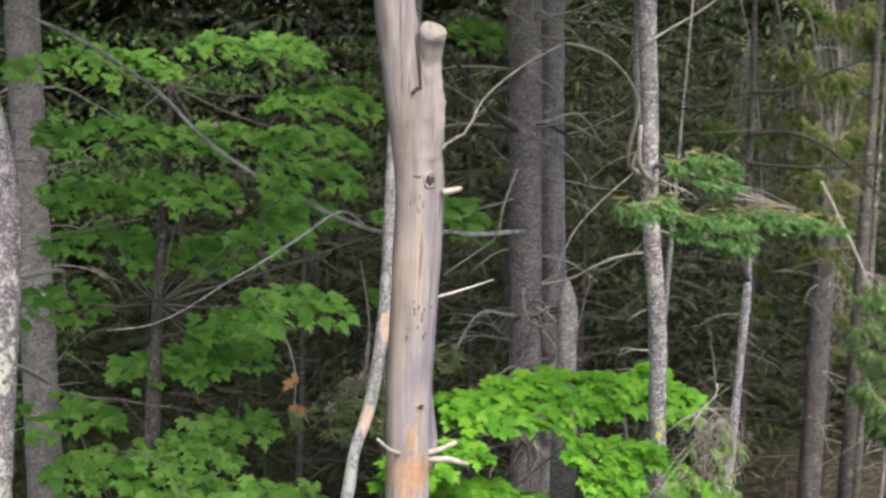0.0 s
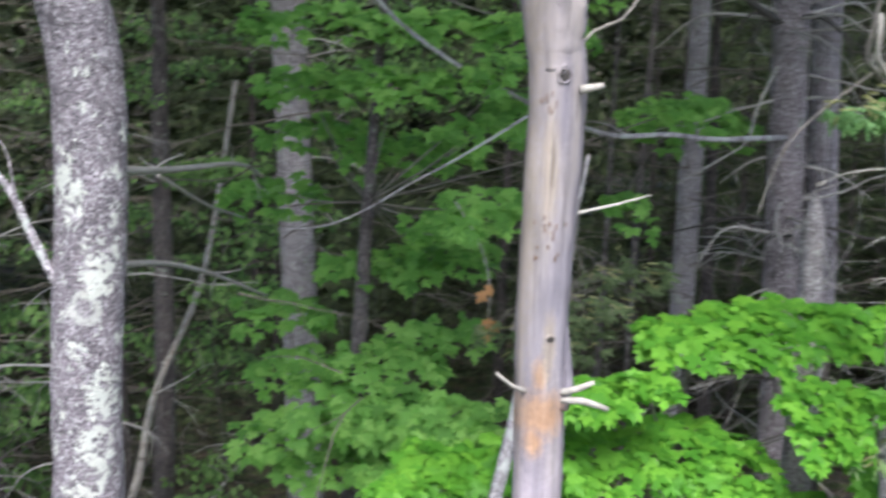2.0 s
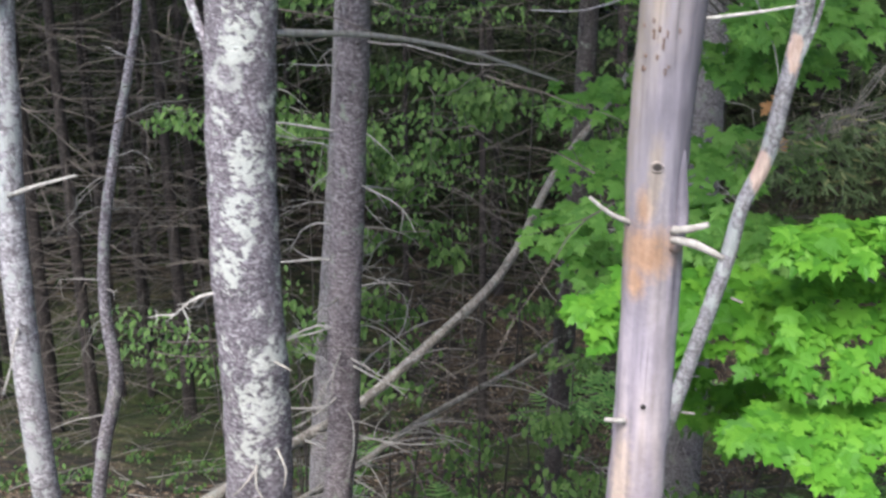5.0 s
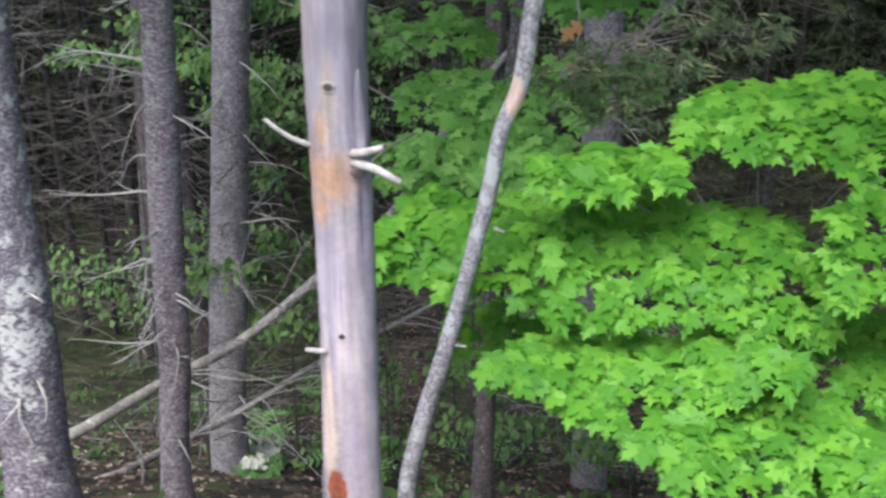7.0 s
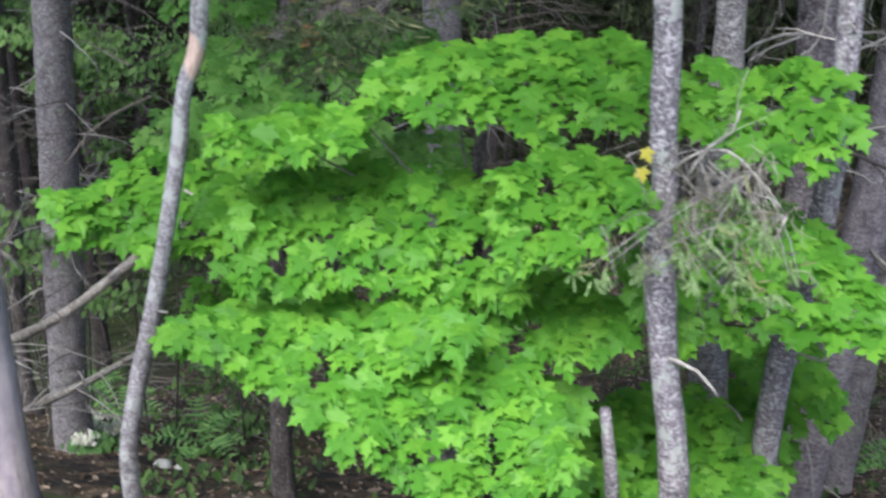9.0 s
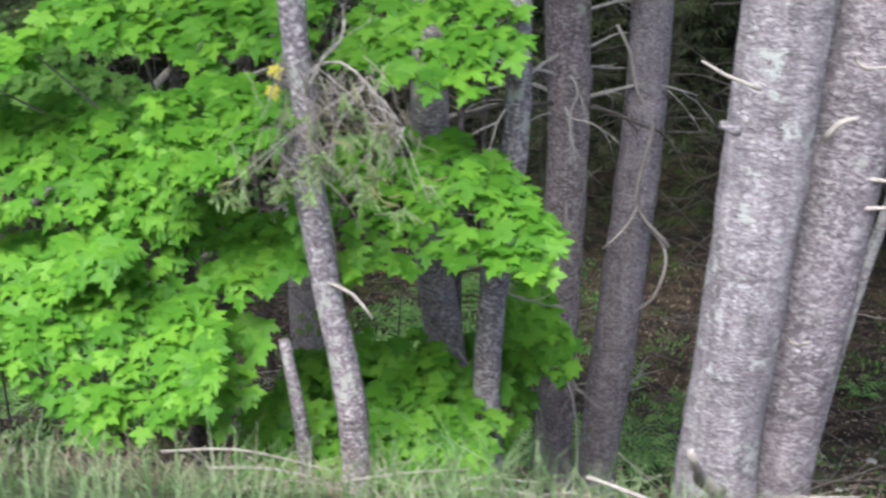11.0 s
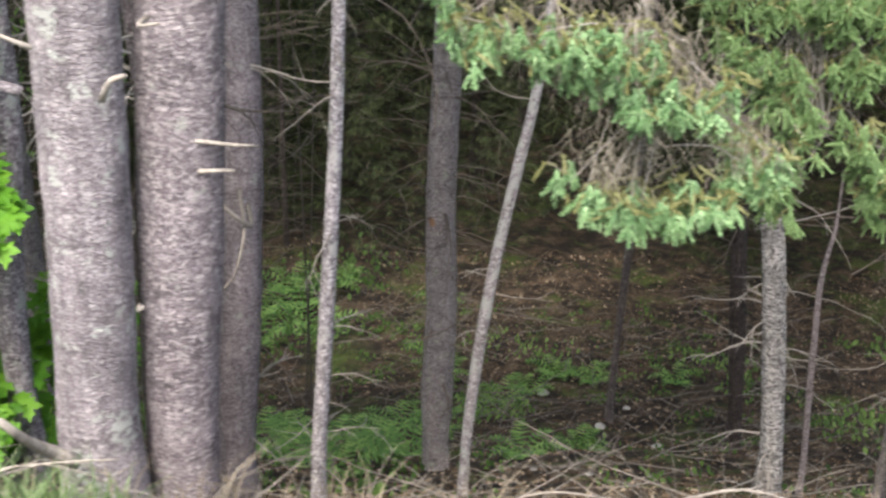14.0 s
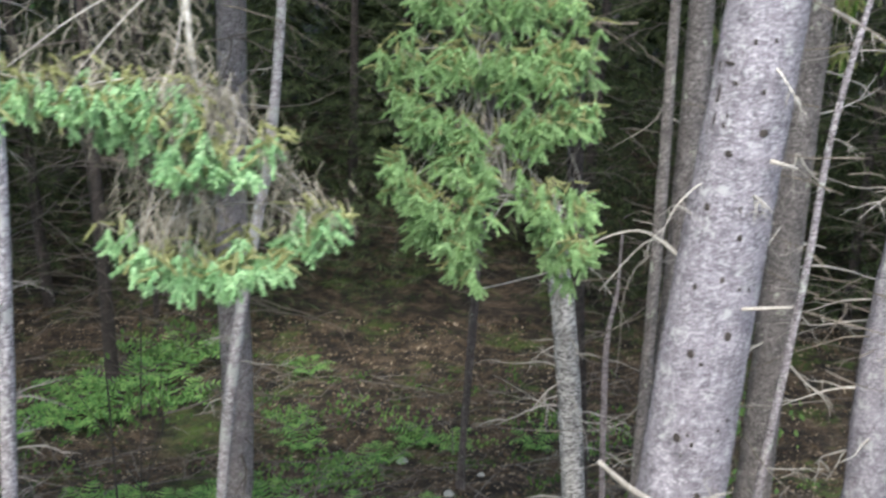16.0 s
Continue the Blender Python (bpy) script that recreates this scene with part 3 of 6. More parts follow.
def tree(name, label, mat, nodes, top=9.0, seg=16, step=0.08, rough=0.05, twigs=14, twig_len=0.8, twig_z=None, crown=0, group="forest trees", category="tree", twig_mat=None, seed=1, flare=0.25):
    """A standing trunk through nodes (x, y, z, radius) from the top down, rooted in the ground, with dead lower twigs
    and, for shade, an unseen crown above.
    """
    rng = random.Random(seed)
    rows = sorted(nodes, key=lambda n: n[2])
    x0, y0, z0, r0 = rows[0]
    gz = ground_z(x0, y0)
    base = (x0, y0, min(gz, z0 - 0.02))
    rows = [(x0, y0, base[2] - 0.15, r0 * (1 + flare)), *([(x0, y0, base[2] + 0.12, r0 * (1 + flare * 0.4))] if z0 > base[2] + 0.3 else []), *rows]
    xt, yt, zt, rt = rows[-1]
    if top > zt:
        lean = ((xt - x0) / max(0.5, zt - z0), (yt - y0) / max(0.5, zt - z0))
        for k in (0.35, 0.7, 1.0):
            h = (top - zt) * k
            rows.append((xt + lean[0] * h * 0.4, yt + lean[1] * h * 0.4, zt + h, max(0.012, rt * (1 - 0.8 * k))))
    ob = thing(name, base, label, category, group)
    sh = Shape()
    path = spline(rows, step)
    near = [p for p in path if p[2] < zt + 0.6]
    far = [p for p in path if p[2] >= zt + 0.6][::4] + [path[-1]]
    path = np.array(near + far)
    sh.tube(path[:, :3], path[:, 3], seg, rough, 7)
    part("trunk", sh, mat, ob)
    if twigs:
        sh = Shape()
        lo, hi = twig_z or (base[2] + 0.3, zt + 0.8)
        for _ in range(twigs):
            z = rng.uniform(lo, hi)
            i = int(np.argmin(np.abs(path[:, 2] - z)))
            a = rng.uniform(0, 2 * math.pi)
            out = Vector((math.cos(a), math.sin(a), rng.uniform(-0.25, 0.3)))
            c = Vector(path[i, :3]) + Vector((math.cos(a), math.sin(a), 0)) * path[i, 3] * 0.8
            twig(sh, c, out, twig_len * rng.uniform(0.25, 1.1), 0.003 + 0.012 * min(1, path[i, 3] / 0.12) * rng.uniform(0.4, 1), rng.uniform(0.0, 0.25), rng.randint(1, 4), rng)
        part("deadwood", sh, twig_mat or TWIG_DEAD, ob, "brittle bare dead twigs", kind="stuff")
    if crown:
        # crowns stand out of view, put there to shade the wood below
        sh = Shape()
        crown_clumps(sh, rows[-1][0], rows[-1][1], max(6.5, zt + 2.2), max(top, 9.0) + 1.0, 2.0 if y0 > 9 else 1.4, int(crown * (0.8 if y0 > 9 else 0.5)), rng, 1.35)
        part("crown", sh, NEEDLE_SHADED, ob, "dark green needled crown, unseen, added for its shade", smooth=False)
    return ob


def branch(parent, nodes, r0, r1, mat=TWIG_DEAD, label="", name="branch", seg=6, forks=0, seed=3):
    sh = Shape()
    limb(sh, nodes, r0, r1, seg)
    if forks:
        rng = random.Random(seed)
        rows = spline(nodes, 0.1)[:, :3]
        for _ in range(forks):
            i = rng.randint(1, len(rows) - 2)
            d = Vector(rows[i + 1] - rows[i]).normalized()
            side = (d + Vector((rng.uniform(-1, 1), rng.uniform(-0.6, 0.6), rng.uniform(-0.8, 0.5)))).normalized()
            twig(sh, rows[i], side, rng.uniform(0.15, 0.5), r0 * 0.35, 0.1, 1, rng)
    return part(name, sh, mat, parent, label)


# the dead snag
SNAG_NODES = [(2.93, 5.21, 4.3, 0.085), (3.0, 5.21, 3.65, 0.092), (3.1, 5.21, 3.15, 0.11), (3.155, 5.21, 2.85, 0.115), (3.15, 5.21, 2.49, 0.114), (3.125, 5.21, 1.76, 0.106), (3.13, 5.21, 1.45, 0.106), (3.13, 5.21, 0.82, 0.105), (3.115, 5.21, 0.06, 0.118)]
snag = tree("dead_snag", "tall barkless grey dead trunk with ochre rot and knots", WOOD_GREY,
            SNAG_NODES,
            top=5.6, seg=36, step=0.03, rough=0.035, twigs=0, group="", category="dead tree")
sh = Shape()
rows = spline([(3.14, 5.19, 2.86, 0.09), (3.155, 5.17, 3.1, 0.088), (3.155, 5.16, 3.28, 0.072), (3.145, 5.145, 3.4, 0.06), (3.14, 5.12, 3.48, 0.063), (3.138, 5.085, 3.525, 0.06)], 0.02)
sh.tube(rows[:, :3], rows[:, 3], 24, 0.13, 17)
broken = part("broken_limb", sh, WOOD_GREY, snag, "broken-off upright limb with a rounded end")
sh = Shape()
end, way = Vector(rows[-1, :3]), Vector(rows[-1, :3] - rows[-2, :3]).normalized()
for r0, lift in ((0.05, 0.002), (0.034, 0.006), (0.0305, 0.001)):
    side = way.cross(Vector((1, 0, 0))).normalized()
    up = way.cross(side)
    sh.v += [end + way * lift + (side * math.cos(a) + up * math.sin(a)) * r0 * (1 + 0.08 * math.sin(3 * a)) for a in np.linspace(0, 2 * math.pi, 20, endpoint=False)]
sh.f = [(k * 20 + i, k * 20 + (i + 1) % 20, k * 20 + 20 + (i + 1) % 20, k * 20 + 20 + i) for k in range(2) for i in range(20)] + [tuple(range(40, 60))]
part("healed_face", sh, WOOD_FACE, broken, "round greyish healed end")
# Thin dark tubes laid on the wood stand for shade in the fork's notch.
branch(snag, [(3.085, 5.105, 3.26), (3.075, 5.1, 3.34), (3.07, 5.105, 3.42), (3.065, 5.13, 3.5)], 0.006, 0.011, WOOD_KNOT, "dark strip standing for shade in the notch under the fork", "cleft", 8)
branch(snag, [(3.04, 5.1, 3.24), (3.06, 5.098, 3.265), (3.085, 5.1, 3.27)], 0.008, 0.005, WOOD_KNOT, "", "cleft", 8)
branch(snag, [(3.18, 5.14, 1.51), (3.27, 5.09, 1.515), (3.37, 5.06, 1.48)], 0.021, 0.012, WOOD_PALE, "short bleached stub", "stub")
branch(snag, [(3.2, 5.16, 1.86), (3.215, 5.15, 1.7), (3.22, 5.14, 1.58), (3.2, 5.14, 1.47)], 0.016, 0.03, WOOD_GREY, "torn ridge below a lost limb", "torn_ridge", 10)
branch(snag, [(3.18, 5.14, 1.54), (3.25, 5.09, 1.57), (3.31, 5.07, 1.6)], 0.02, 0.011, WOOD_PALE, "short bleached stub", "stub")
branch(snag, [(3.06, 5.16, 1.55), (2.98, 5.13, 1.59), (2.9, 5.11, 1.66)], 0.012, 0.007, WOOD_PALE, "short bleached stub", "stub")
branch(snag, [(3.07, 5.12, 0.77), (2.99, 5.12, 0.77)], 0.013, 0.009, WOOD_PALE, "short bleached stub", "stub")
branch(snag, [(3.2, 5.08, 2.79), (3.29, 5.06, 2.81)], 0.02, 0.012, WOOD_PALE, "short bleached stub", "stub")
branch(snag, [(3.2, 5.2, 2.27), (3.44, 5.2, 2.31), (3.58, 5.2, 2.34)], 0.009, 0.003, TWIG_DEAD, "", "twig")
branch(snag, [(3.2, 5.2, 2.9), (3.3, 5.22, 3.0), (3.46, 5.31, 3.04), (3.64, 5.43, 3.19), (3.94, 5.54, 3.35), (4.31, 5.66, 3.48)], 0.007, 0.0035, TWIG_DARK, "", "twig", forks=3)


def knot(parent, nodes, x, z, w, h, collar=True, mat=WOOD_KNOT):
    """A branch scar on a trunk's front: a raised collar round a dark hollow."""
    rows = sorted(nodes, key=lambda n: n[2])
    zs = [n[2] for n in rows]
    cx, cy, r = (float(np.interp(z, zs, [n[k] for n in rows])) for k in (0, 1, 3))
    a0 = math.asin(max(-0.95, min(0.95, (x - cx) / r)))

    def on(da, dz, lift):
        ang = a0 + da / r
        return (cx + (r + lift) * math.sin(ang), cy - (r + lift) * math.cos(ang), z + dz)

    if collar:
        sh = Shape()
        ring = [on(w * math.cos(a), h * math.sin(a), 0.001) for a in np.linspace(0, 2 * math.pi, 17)]
        sh.tube(ring, [(0.22 + 0.1 * math.sin(2.0 * k)) * w + 0.001 for k in range(17)], 6, 0.15, 60, cap=False)
        parent = part("knot_collar", sh, parent.children[0].data.materials[0], parent)
    sh = Shape()
    k = 14
    sh.v = [on(0, 0, 0.002)] + [on(0.6 * w * math.cos(a), 0.6 * h * math.sin(a), 0.007) for a in np.linspace(0, 2 * math.pi, k, endpoint=False)] + [on(w * math.cos(a), h * math.sin(a), 0.0) for a in np.linspace(0, 2 * math.pi, k, endpoint=False)]
    sh.f = [(0, 1 + i, 1 + (i + 1) % k) for i in range(k)] + [(1 + i, 1 + k + i, 1 + k + (i + 1) % k, 1 + (i + 1) % k) for i in range(k)]
    part("knot_hollow", sh, mat, parent, "dark hollow knot")


knot(snag, SNAG_NODES, 3.14, 2.85, 0.026, 0.034)
for i in range(7):
    knot(snag, SNAG_NODES, 3.06 + 0.09 * rnd.random(), 2.7 + 0.09 * rnd.random(), 0.003, 0.012 + 0.008 * rnd.random(), False, WOOD_SCAR)
knot(snag, SNAG_NODES, 3.125, 1.785, 0.02, 0.017)
knot(snag, SNAG_NODES, 3.13, 0.845, 0.012, 0.012, False)
for i in range(16):
    knot(snag, SNAG_NODES, 3.05 + 0.12 * rnd.random(), 2.11 + 0.18 * rnd.random(), 0.003 + 0.002 * rnd.random(), 0.007 + 0.009 * rnd.random(), False, WOOD_SCAR)

# lichened trunk
lich = tree("lichened_tree", "crooked grey trunk covered with pale lichen rosettes", BARK_LICHEN,
            [(1.2, 6.07, 4.0, 0.138), (1.335, 6.07, 3.15, 0.147), (1.385, 6.07, 2.9, 0.152), (1.398, 6.07, 2.4, 0.154), (1.37, 6.07, 1.95, 0.154), (1.345, 6.07, 1.6, 0.154), (1.33, 6.07, 1.2, 0.153), (1.32, 6.07, 0.82, 0.157), (1.33, 6.07, 0.4, 0.158), (1.33, 6.07, 0.05, 0.16), (1.3, 6.07, -0.7, 0.175)],
            seg=36, step=0.035, rough=0.05, twigs=5, twig_len=0.3, crown=500, seed=2)
branch(lich, [(1.25, 6.0, 1.85), (1.13, 6.1, 2.12), (1.05, 6.2, 2.29), (0.87, 6.3, 2.45), (0.75, 6.4, 2.63), (0.43, 6.5, 2.7)], 0.023, 0.011, BARK_THIN, "grey curved dead branch", forks=3)
branch(lich, [(1.5, 6.0, 2.37), (1.81, 7.07, 2.17), (2.27, 7.93, 2.03), (2.55, 8.8, 1.79)], 0.024, 0.01, TWIG_DEAD, "long dead branch", forks=5)
branch(lich, [(1.45, 6.0, 1.96), (1.77, 7.0, 1.7), (2.09, 7.8, 1.42), (2.53, 8.6, 1.04)], 0.02, 0.008, TWIG_DEAD, "long dead branch", forks=4, seed=5)
branch(lich, [(1.76, 7.2, 2.12), (2.08, 7.9, 1.81), (2.4, 8.6, 1.56)], 0.012, 0.005, TWIG_DEAD, "", "twig")

for nodes in ([(1.36, 5.91, -0.1), (1.37, 5.86, -0.19), (1.42, 5.85, -0.3), (1.4, 5.84, -0.36), (1.5, 5.84, -0.4)], [(1.36, 5.9, -0.12), (1.3, 5.86, -0.2), (1.25, 5.85, -0.25)], [(1.22, 5.92, -0.36), (1.16, 5.86, -0.31), (1.1, 5.84, -0.28)], [(1.46, 5.92, 0.0), (1.52, 5.86, -0.08), (1.5, 5.85, -0.2)], [(1.47, 5.95, 0.44), (1.56, 5.9, 0.43)]):
    branch(lich, nodes, 0.008, 0.004, WOOD_PALE, "", "twig")

tree("purplish_spruce", "slender purplish spruce trunk with dead twig stubs", BARK_PURPLE,
     [(1.42, 7.93, 1.47, 0.088), (1.36, 7.93, 0.47, 0.1), (1.3, 7.93, -0.52, 0.102), (1.29, 7.93, -0.9, 0.102), (1.19, 7.93, -2.11, 0.11)], seg=22, step=0.05, twigs=34, twig_len=0.75, crown=500, seed=3)
tree("grey_spruce", "straight grey spruce trunk with rough bark", BARK_SPRUCE,
     [(0.47, 11.87, 0.1, 0.165), (0.34, 11.87, -1.41, 0.172), (0.2, 11.87, -2.97, 0.188), (0.08, 11.87, -4.52, 0.195)], seg=20, step=0.08, twigs=26, twig_len=0.9, crown=500, seed=4)
tree("dim_spruce", "grey holed spruce trunk deep in the shade", BARK_DARK_SHADE,
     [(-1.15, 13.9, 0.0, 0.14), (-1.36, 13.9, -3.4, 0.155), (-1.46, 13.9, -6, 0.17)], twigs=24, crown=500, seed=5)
white = tree("pale_birch_stem", "thin pale mottled trunk with a broken branch scar", BARK_PALE,
             [(0.338, 6.16, 2.75, 0.058), (0.318, 6.16, 2.3, 0.061), (0.248, 6.16, 2.0, 0.068), (0.208, 6.16, 1.48, 0.067), (0.168, 6.16, 1.1, 0.069), (0.138, 6.16, 0.4, 0.071)], seg=20, step=0.04, twigs=6, twig_len=0.4, crown=200, seed=6, top=7)
branch(white, [(0.2, 6.1, 1.12), (0.43, 6.0, 1.23), (0.59, 6.0, 1.28)], 0.014, 0.006, TWIG_DEAD)
branch(white, [(0.3, 6.08, 2.05), (0.22, 6.02, 2.1)], 0.04, 0.03, WOOD_PALE, "pale broken branch scar", "stub", 10)
thin = tree("leaning_thin_tree", "thin leaning mottled stem with bare pinkish patches", BARK_PATCHED,
            [(3.72, 6.44, 2.94, 0.026), (3.71, 6.44, 2.44, 0.034), (3.69, 6.44, 1.9, 0.04), (3.65, 6.43, 1.66, 0.038), (3.59, 6.46, 1.3, 0.037), (3.54, 6.46, 1.18, 0.034), (3.48, 6.46, 0.87, 0.038), (3.37, 6.46, 0.4, 0.037), (3.27, 6.46, 0.0, 0.042), (3.16, 6.46, -0.39, 0.045), (3.07, 6.46, -0.84, 0.046)],
            seg=16, step=0.04, twigs=0, top=3.6)
branch(thin, [(3.51, 6.4, 0.7), (3.56, 6.36, 0.7)], 0.008, 0.005, WOOD_PALE, "", "stub")
branch(thin, [(3.33, 6.4, 0.08), (3.39, 6.36, 0.1)], 0.008, 0.005, WOOD_PALE, "", "stub")
branch(thin, [(3.66, 6.43, 1.7), (3.74, 6.4, 1.95), (3.8, 6.38, 2.3)], 0.014, 0.008, BARK_PALE)

rtree = tree("knobbly_thin_tree", "thin grey trunk with a knobbly bend among maple leaves", BARK_THIN,
             [(5.28, 6.15, 3.75, 0.056), (5.35, 6.15, 3.08, 0.053), (5.38, 6.15, 2.6, 0.054), (5.46, 6.15, 2.03, 0.055), (5.51, 6.15, 1.73, 0.053), (5.54, 6.15, 1.15, 0.054), (5.56, 6.15, 0.95, 0.052), (5.54, 6.15, 0.82, 0.064), (5.57, 6.15, 0.57, 0.065), (5.61, 6.15, 0.24, 0.06), (5.71, 6.15, -0.45, 0.067), (5.72, 6.15, -0.95, 0.07)],
             seg=22, step=0.035, rough=0.07, twigs=6, twig_len=0.5, twig_z=(1.8, 4.2), crown=250, seed=8)
branch(rtree, [(5.6, 6.12, 0.22), (5.75, 6.05, 0.2), (5.84, 6.0, 0.12)], 0.012, 0.005, WOOD_PALE)
branch(rtree, [(5.36, 6.08, 2.66), (5.2, 6.0, 2.72), (5.11, 5.95, 2.81), (5.07, 5.9, 3.02)], 0.022, 0.012, WOOD_PALE, "pale crooked stub")
r2 = tree("slim_bent_tree", "slim bent grey trunk with rough bark", BARK_THIN,
          [(6.05, 7.07, 3.2, 0.045), (6.19, 7.07, 2.3, 0.05), (6.31, 7.07, 1.5, 0.055), (6.33, 7.07, 1.0, 0.056), (6.32, 7.07, 0.45, 0.062), (6.3, 7.07, 0.25, 0.062), (6.24, 7.07, -0.22, 0.068), (6.21, 7.07, -0.92, 0.07), (6.23, 7.07, -1.27, 0.07)], seg=18, step=0.05, rough=0.07, twigs=10, twig_len=0.5, crown=250, seed=9)
branch(r2, [(6.2, 7.05, -0.88), (6.02, 7.3, -0.75), (5.87, 7.3, -0.68)], 0.009, 0.004)
etree = tree("straight_spruce", "straight purplish-brown spruce trunk with long dead branches", BARK_PURPLE, [(6.3, 8.85, 4.4, 0.13), (6.38, 8.85, 2.64, 0.134), (6.46, 8.85, 0.85, 0.136), (6.5, 8.85, 0.0, 0.126), (6.5, 8.85, -0.8, 0.128), (6.49, 8.85, -2.5, 0.142)], seg=22, step=0.06, twigs=56, twig_len=1.0, twig_z=(-1.5, 4.2), crown=500, seed=10)
r4 = tree("shaded_spruce", "shaded lilac-grey spruce trunk with bleached broken branches", BARK_LILAC, [(6.78, 9.1, 4.2, 0.1), (6.86, 9.1, 2.2, 0.11), (6.96, 9.1, 0.55, 0.125), (6.91, 9.1, -0.94, 0.14), (6.85, 9.1, -1.8, 0.144), (6.78, 9.1, -2.9, 0.152)], seg=22, step=0.06, twigs=10, twig_len=0.6, crown=500, seed=11)
branch(r4, [(7.0, 8.95, -0.7), (7.1, 8.3, -0.52), (6.93, 8.23, -0.29), (6.95, 8.17, 0.04), (6.98, 8.1, 0.26), (6.88, 8.03, 0.47), (6.83, 7.97, 0.7), (6.76, 7.9, 0.85)], 0.016, 0.009, WOOD_PALE, "crooked bleached branch")
branch(r4, [(6.94, 8.2, -0.25), (6.84, 7.9, -0.3), (6.75, 7.9, -0.4)], 0.011, 0.006, WOOD_PALE)
branch(r4, [(6.95, 8.95, -0.6), (7.1, 8.2, -0.69), (7.05, 8.2, -0.84), (6.96, 8.2, -0.93)], 0.014, 0.007, WOOD_PALE)
b1 = tree("big_grey_spruce", "stout pale grey spruce trunk with fine scaly bark", BARK_GREY,
          [(7.28, 5.38, 1.75, 0.139), (7.27, 5.38, 1.4, 0.14), (7.25, 5.38, 0.81, 0.139), (7.23, 5.38, 0.4, 0.138), (7.21, 5.38, 0.05, 0.14)], seg=44, step=0.03, rough=0.03, twigs=0, crown=600, seed=12)
branch(b1, [(7.2, 5.15, 0.0), (7.13, 5.1, 0.08), (7.11, 5.0, 0.18), (7.07, 4.9, 0.32)], 0.03, 0.012, WOOD_PALE, "pale broken root-side branch", "stub", 9)
branch(b1, [(7.2, 5.2, 1.43), (7.09, 5.2, 1.47), (7.02, 5.2, 1.51)], 0.009, 0.004, WOOD_PALE, "", "stub")
branch(b1, [(7.4, 5.18, 1.28), (7.44, 5.16, 1.35), (7.49, 5.15, 1.37)], 0.012, 0.007, WOOD_PALE, "", "stub")
branch(b1, [(7.15, 5.2, 1.29), (7.09, 5.18, 1.32)], 0.02, 0.014, BARK_GREY, "", "stub")
b2 = tree("twin_grey_spruce", "lilac-grey spruce trunk close beside a stouter one", BARK_TWIN,
          [(7.575, 5.57, 1.75, 0.142), (7.555, 5.57, 1.5, 0.143), (7.495, 5.57, 0.6, 0.146), (7.455, 5.57, 0.0, 0.135), (7.445, 5.57, -0.4, 0.135)], seg=40, step=0.03, rough=0.03, twigs=0, crown=500, seed=13)
for nodes, r in (([(7.5, 5.38, 1.48), (7.51, 5.25, 1.49), (7.58, 5.22, 1.51)], 0.01), ([(7.6, 5.45, 1.06), (7.72, 5.5, 1.03), (7.79, 5.55, 1.01)], 0.009), ([(7.6, 5.46, 0.95), (7.72, 5.48, 0.95)], 0.01), ([(7.4, 5.36, 0.5), (7.42, 5.28, 0.52), (7.45, 5.24, 0.56)], 0.009)):
    branch(b2, nodes, r, r * 0.5, WOOD_PALE, "", "stub")
slim = tree("slim_pale_tree", "slim pale stem, darker above, with short dead side twigs", BARK_BLEACHED, [(7.8, 7.65, 1.6, 0.03), (7.77, 7.65, 0.96, 0.033), (7.74, 7.65, 0.28, 0.036), (7.67, 7.65, -0.77, 0.042), (7.6, 7.65, -1.9, 0.048)], seg=14, step=0.05, twigs=30, twig_len=0.42, seed=14, top=1.85, twig_mat=WOOD_PALE)
branch(slim, [(7.8, 7.65, 1.6), (7.73, 7.65, 1.73), (7.74, 7.65, 2.06), (7.73, 7.65, 2.56), (7.71, 7.65, 3.19), (7.68, 7.65, 3.85), (7.64, 7.65, 4.54)], 0.03, 0.018, BARK_DARK_SHADE, "dark upper stem", "upper_stem", 12)
branch(slim, [(7.66, 7.6, 2.79), (7.87, 7.54, 2.83), (8.2, 7.48, 2.77), (8.62, 7.42, 2.56), (9.06, 7.36, 2.22), (9.4, 7.3, 1.87)], 0.016, 0.0072, STEM_DARK_SHADE, "dark bare bough", forks=6, seed=1)
branch(slim, [(7.66, 7.6, 2.57), (8.08, 7.52, 2.54), (8.52, 7.45, 2.53), (9.04, 7.38, 2.56), (9.53, 7.3, 2.64)], 0.015, 0.0067, STEM_DARK_SHADE, "dark bare bough", forks=6, seed=2)
branch(slim, [(7.66, 7.6, 3.13), (7.93, 7.5, 3.16), (8.19, 7.4, 3.26), (8.65, 7.3, 3.44)], 0.017, 0.0077, STEM_DARK_SHADE, "dark bare bough", forks=6, seed=3)
branch(slim, [(7.66, 7.6, 3.11), (7.16, 7.45, 3.05), (6.65, 7.3, 3.03)], 0.014, 0.0063, STEM_DARK_SHADE, "dark bare bough", forks=6, seed=4)
branch(slim, [(7.57, 7.6, 3.33), (7.24, 7.45, 3.45), (7.14, 7.3, 3.62)], 0.008, 0.0036, STEM_DARK_SHADE, "dark bare bough", forks=6, seed=5)
dimmed = tree("brown_spruce", "brownish grey spruce trunk with a torn orange patch", BARK_SPRUCE, [(8.02, 13.4, 1.5, 0.12), (7.98, 13.35, -1.0, 0.138), (7.94, 13.28, -2.62, 0.148), (7.96, 13.26, -3.59, 0.156), (7.93, 13.26, -4.62, 0.166), (7.92, 13.26, -5.7, 0.175)], top=7, twigs=60, twig_len=1.1, twig_z=(-5, 2), crown=300, seed=35, step=0.06, seg=20, twig_mat=TWIG_SHADED)
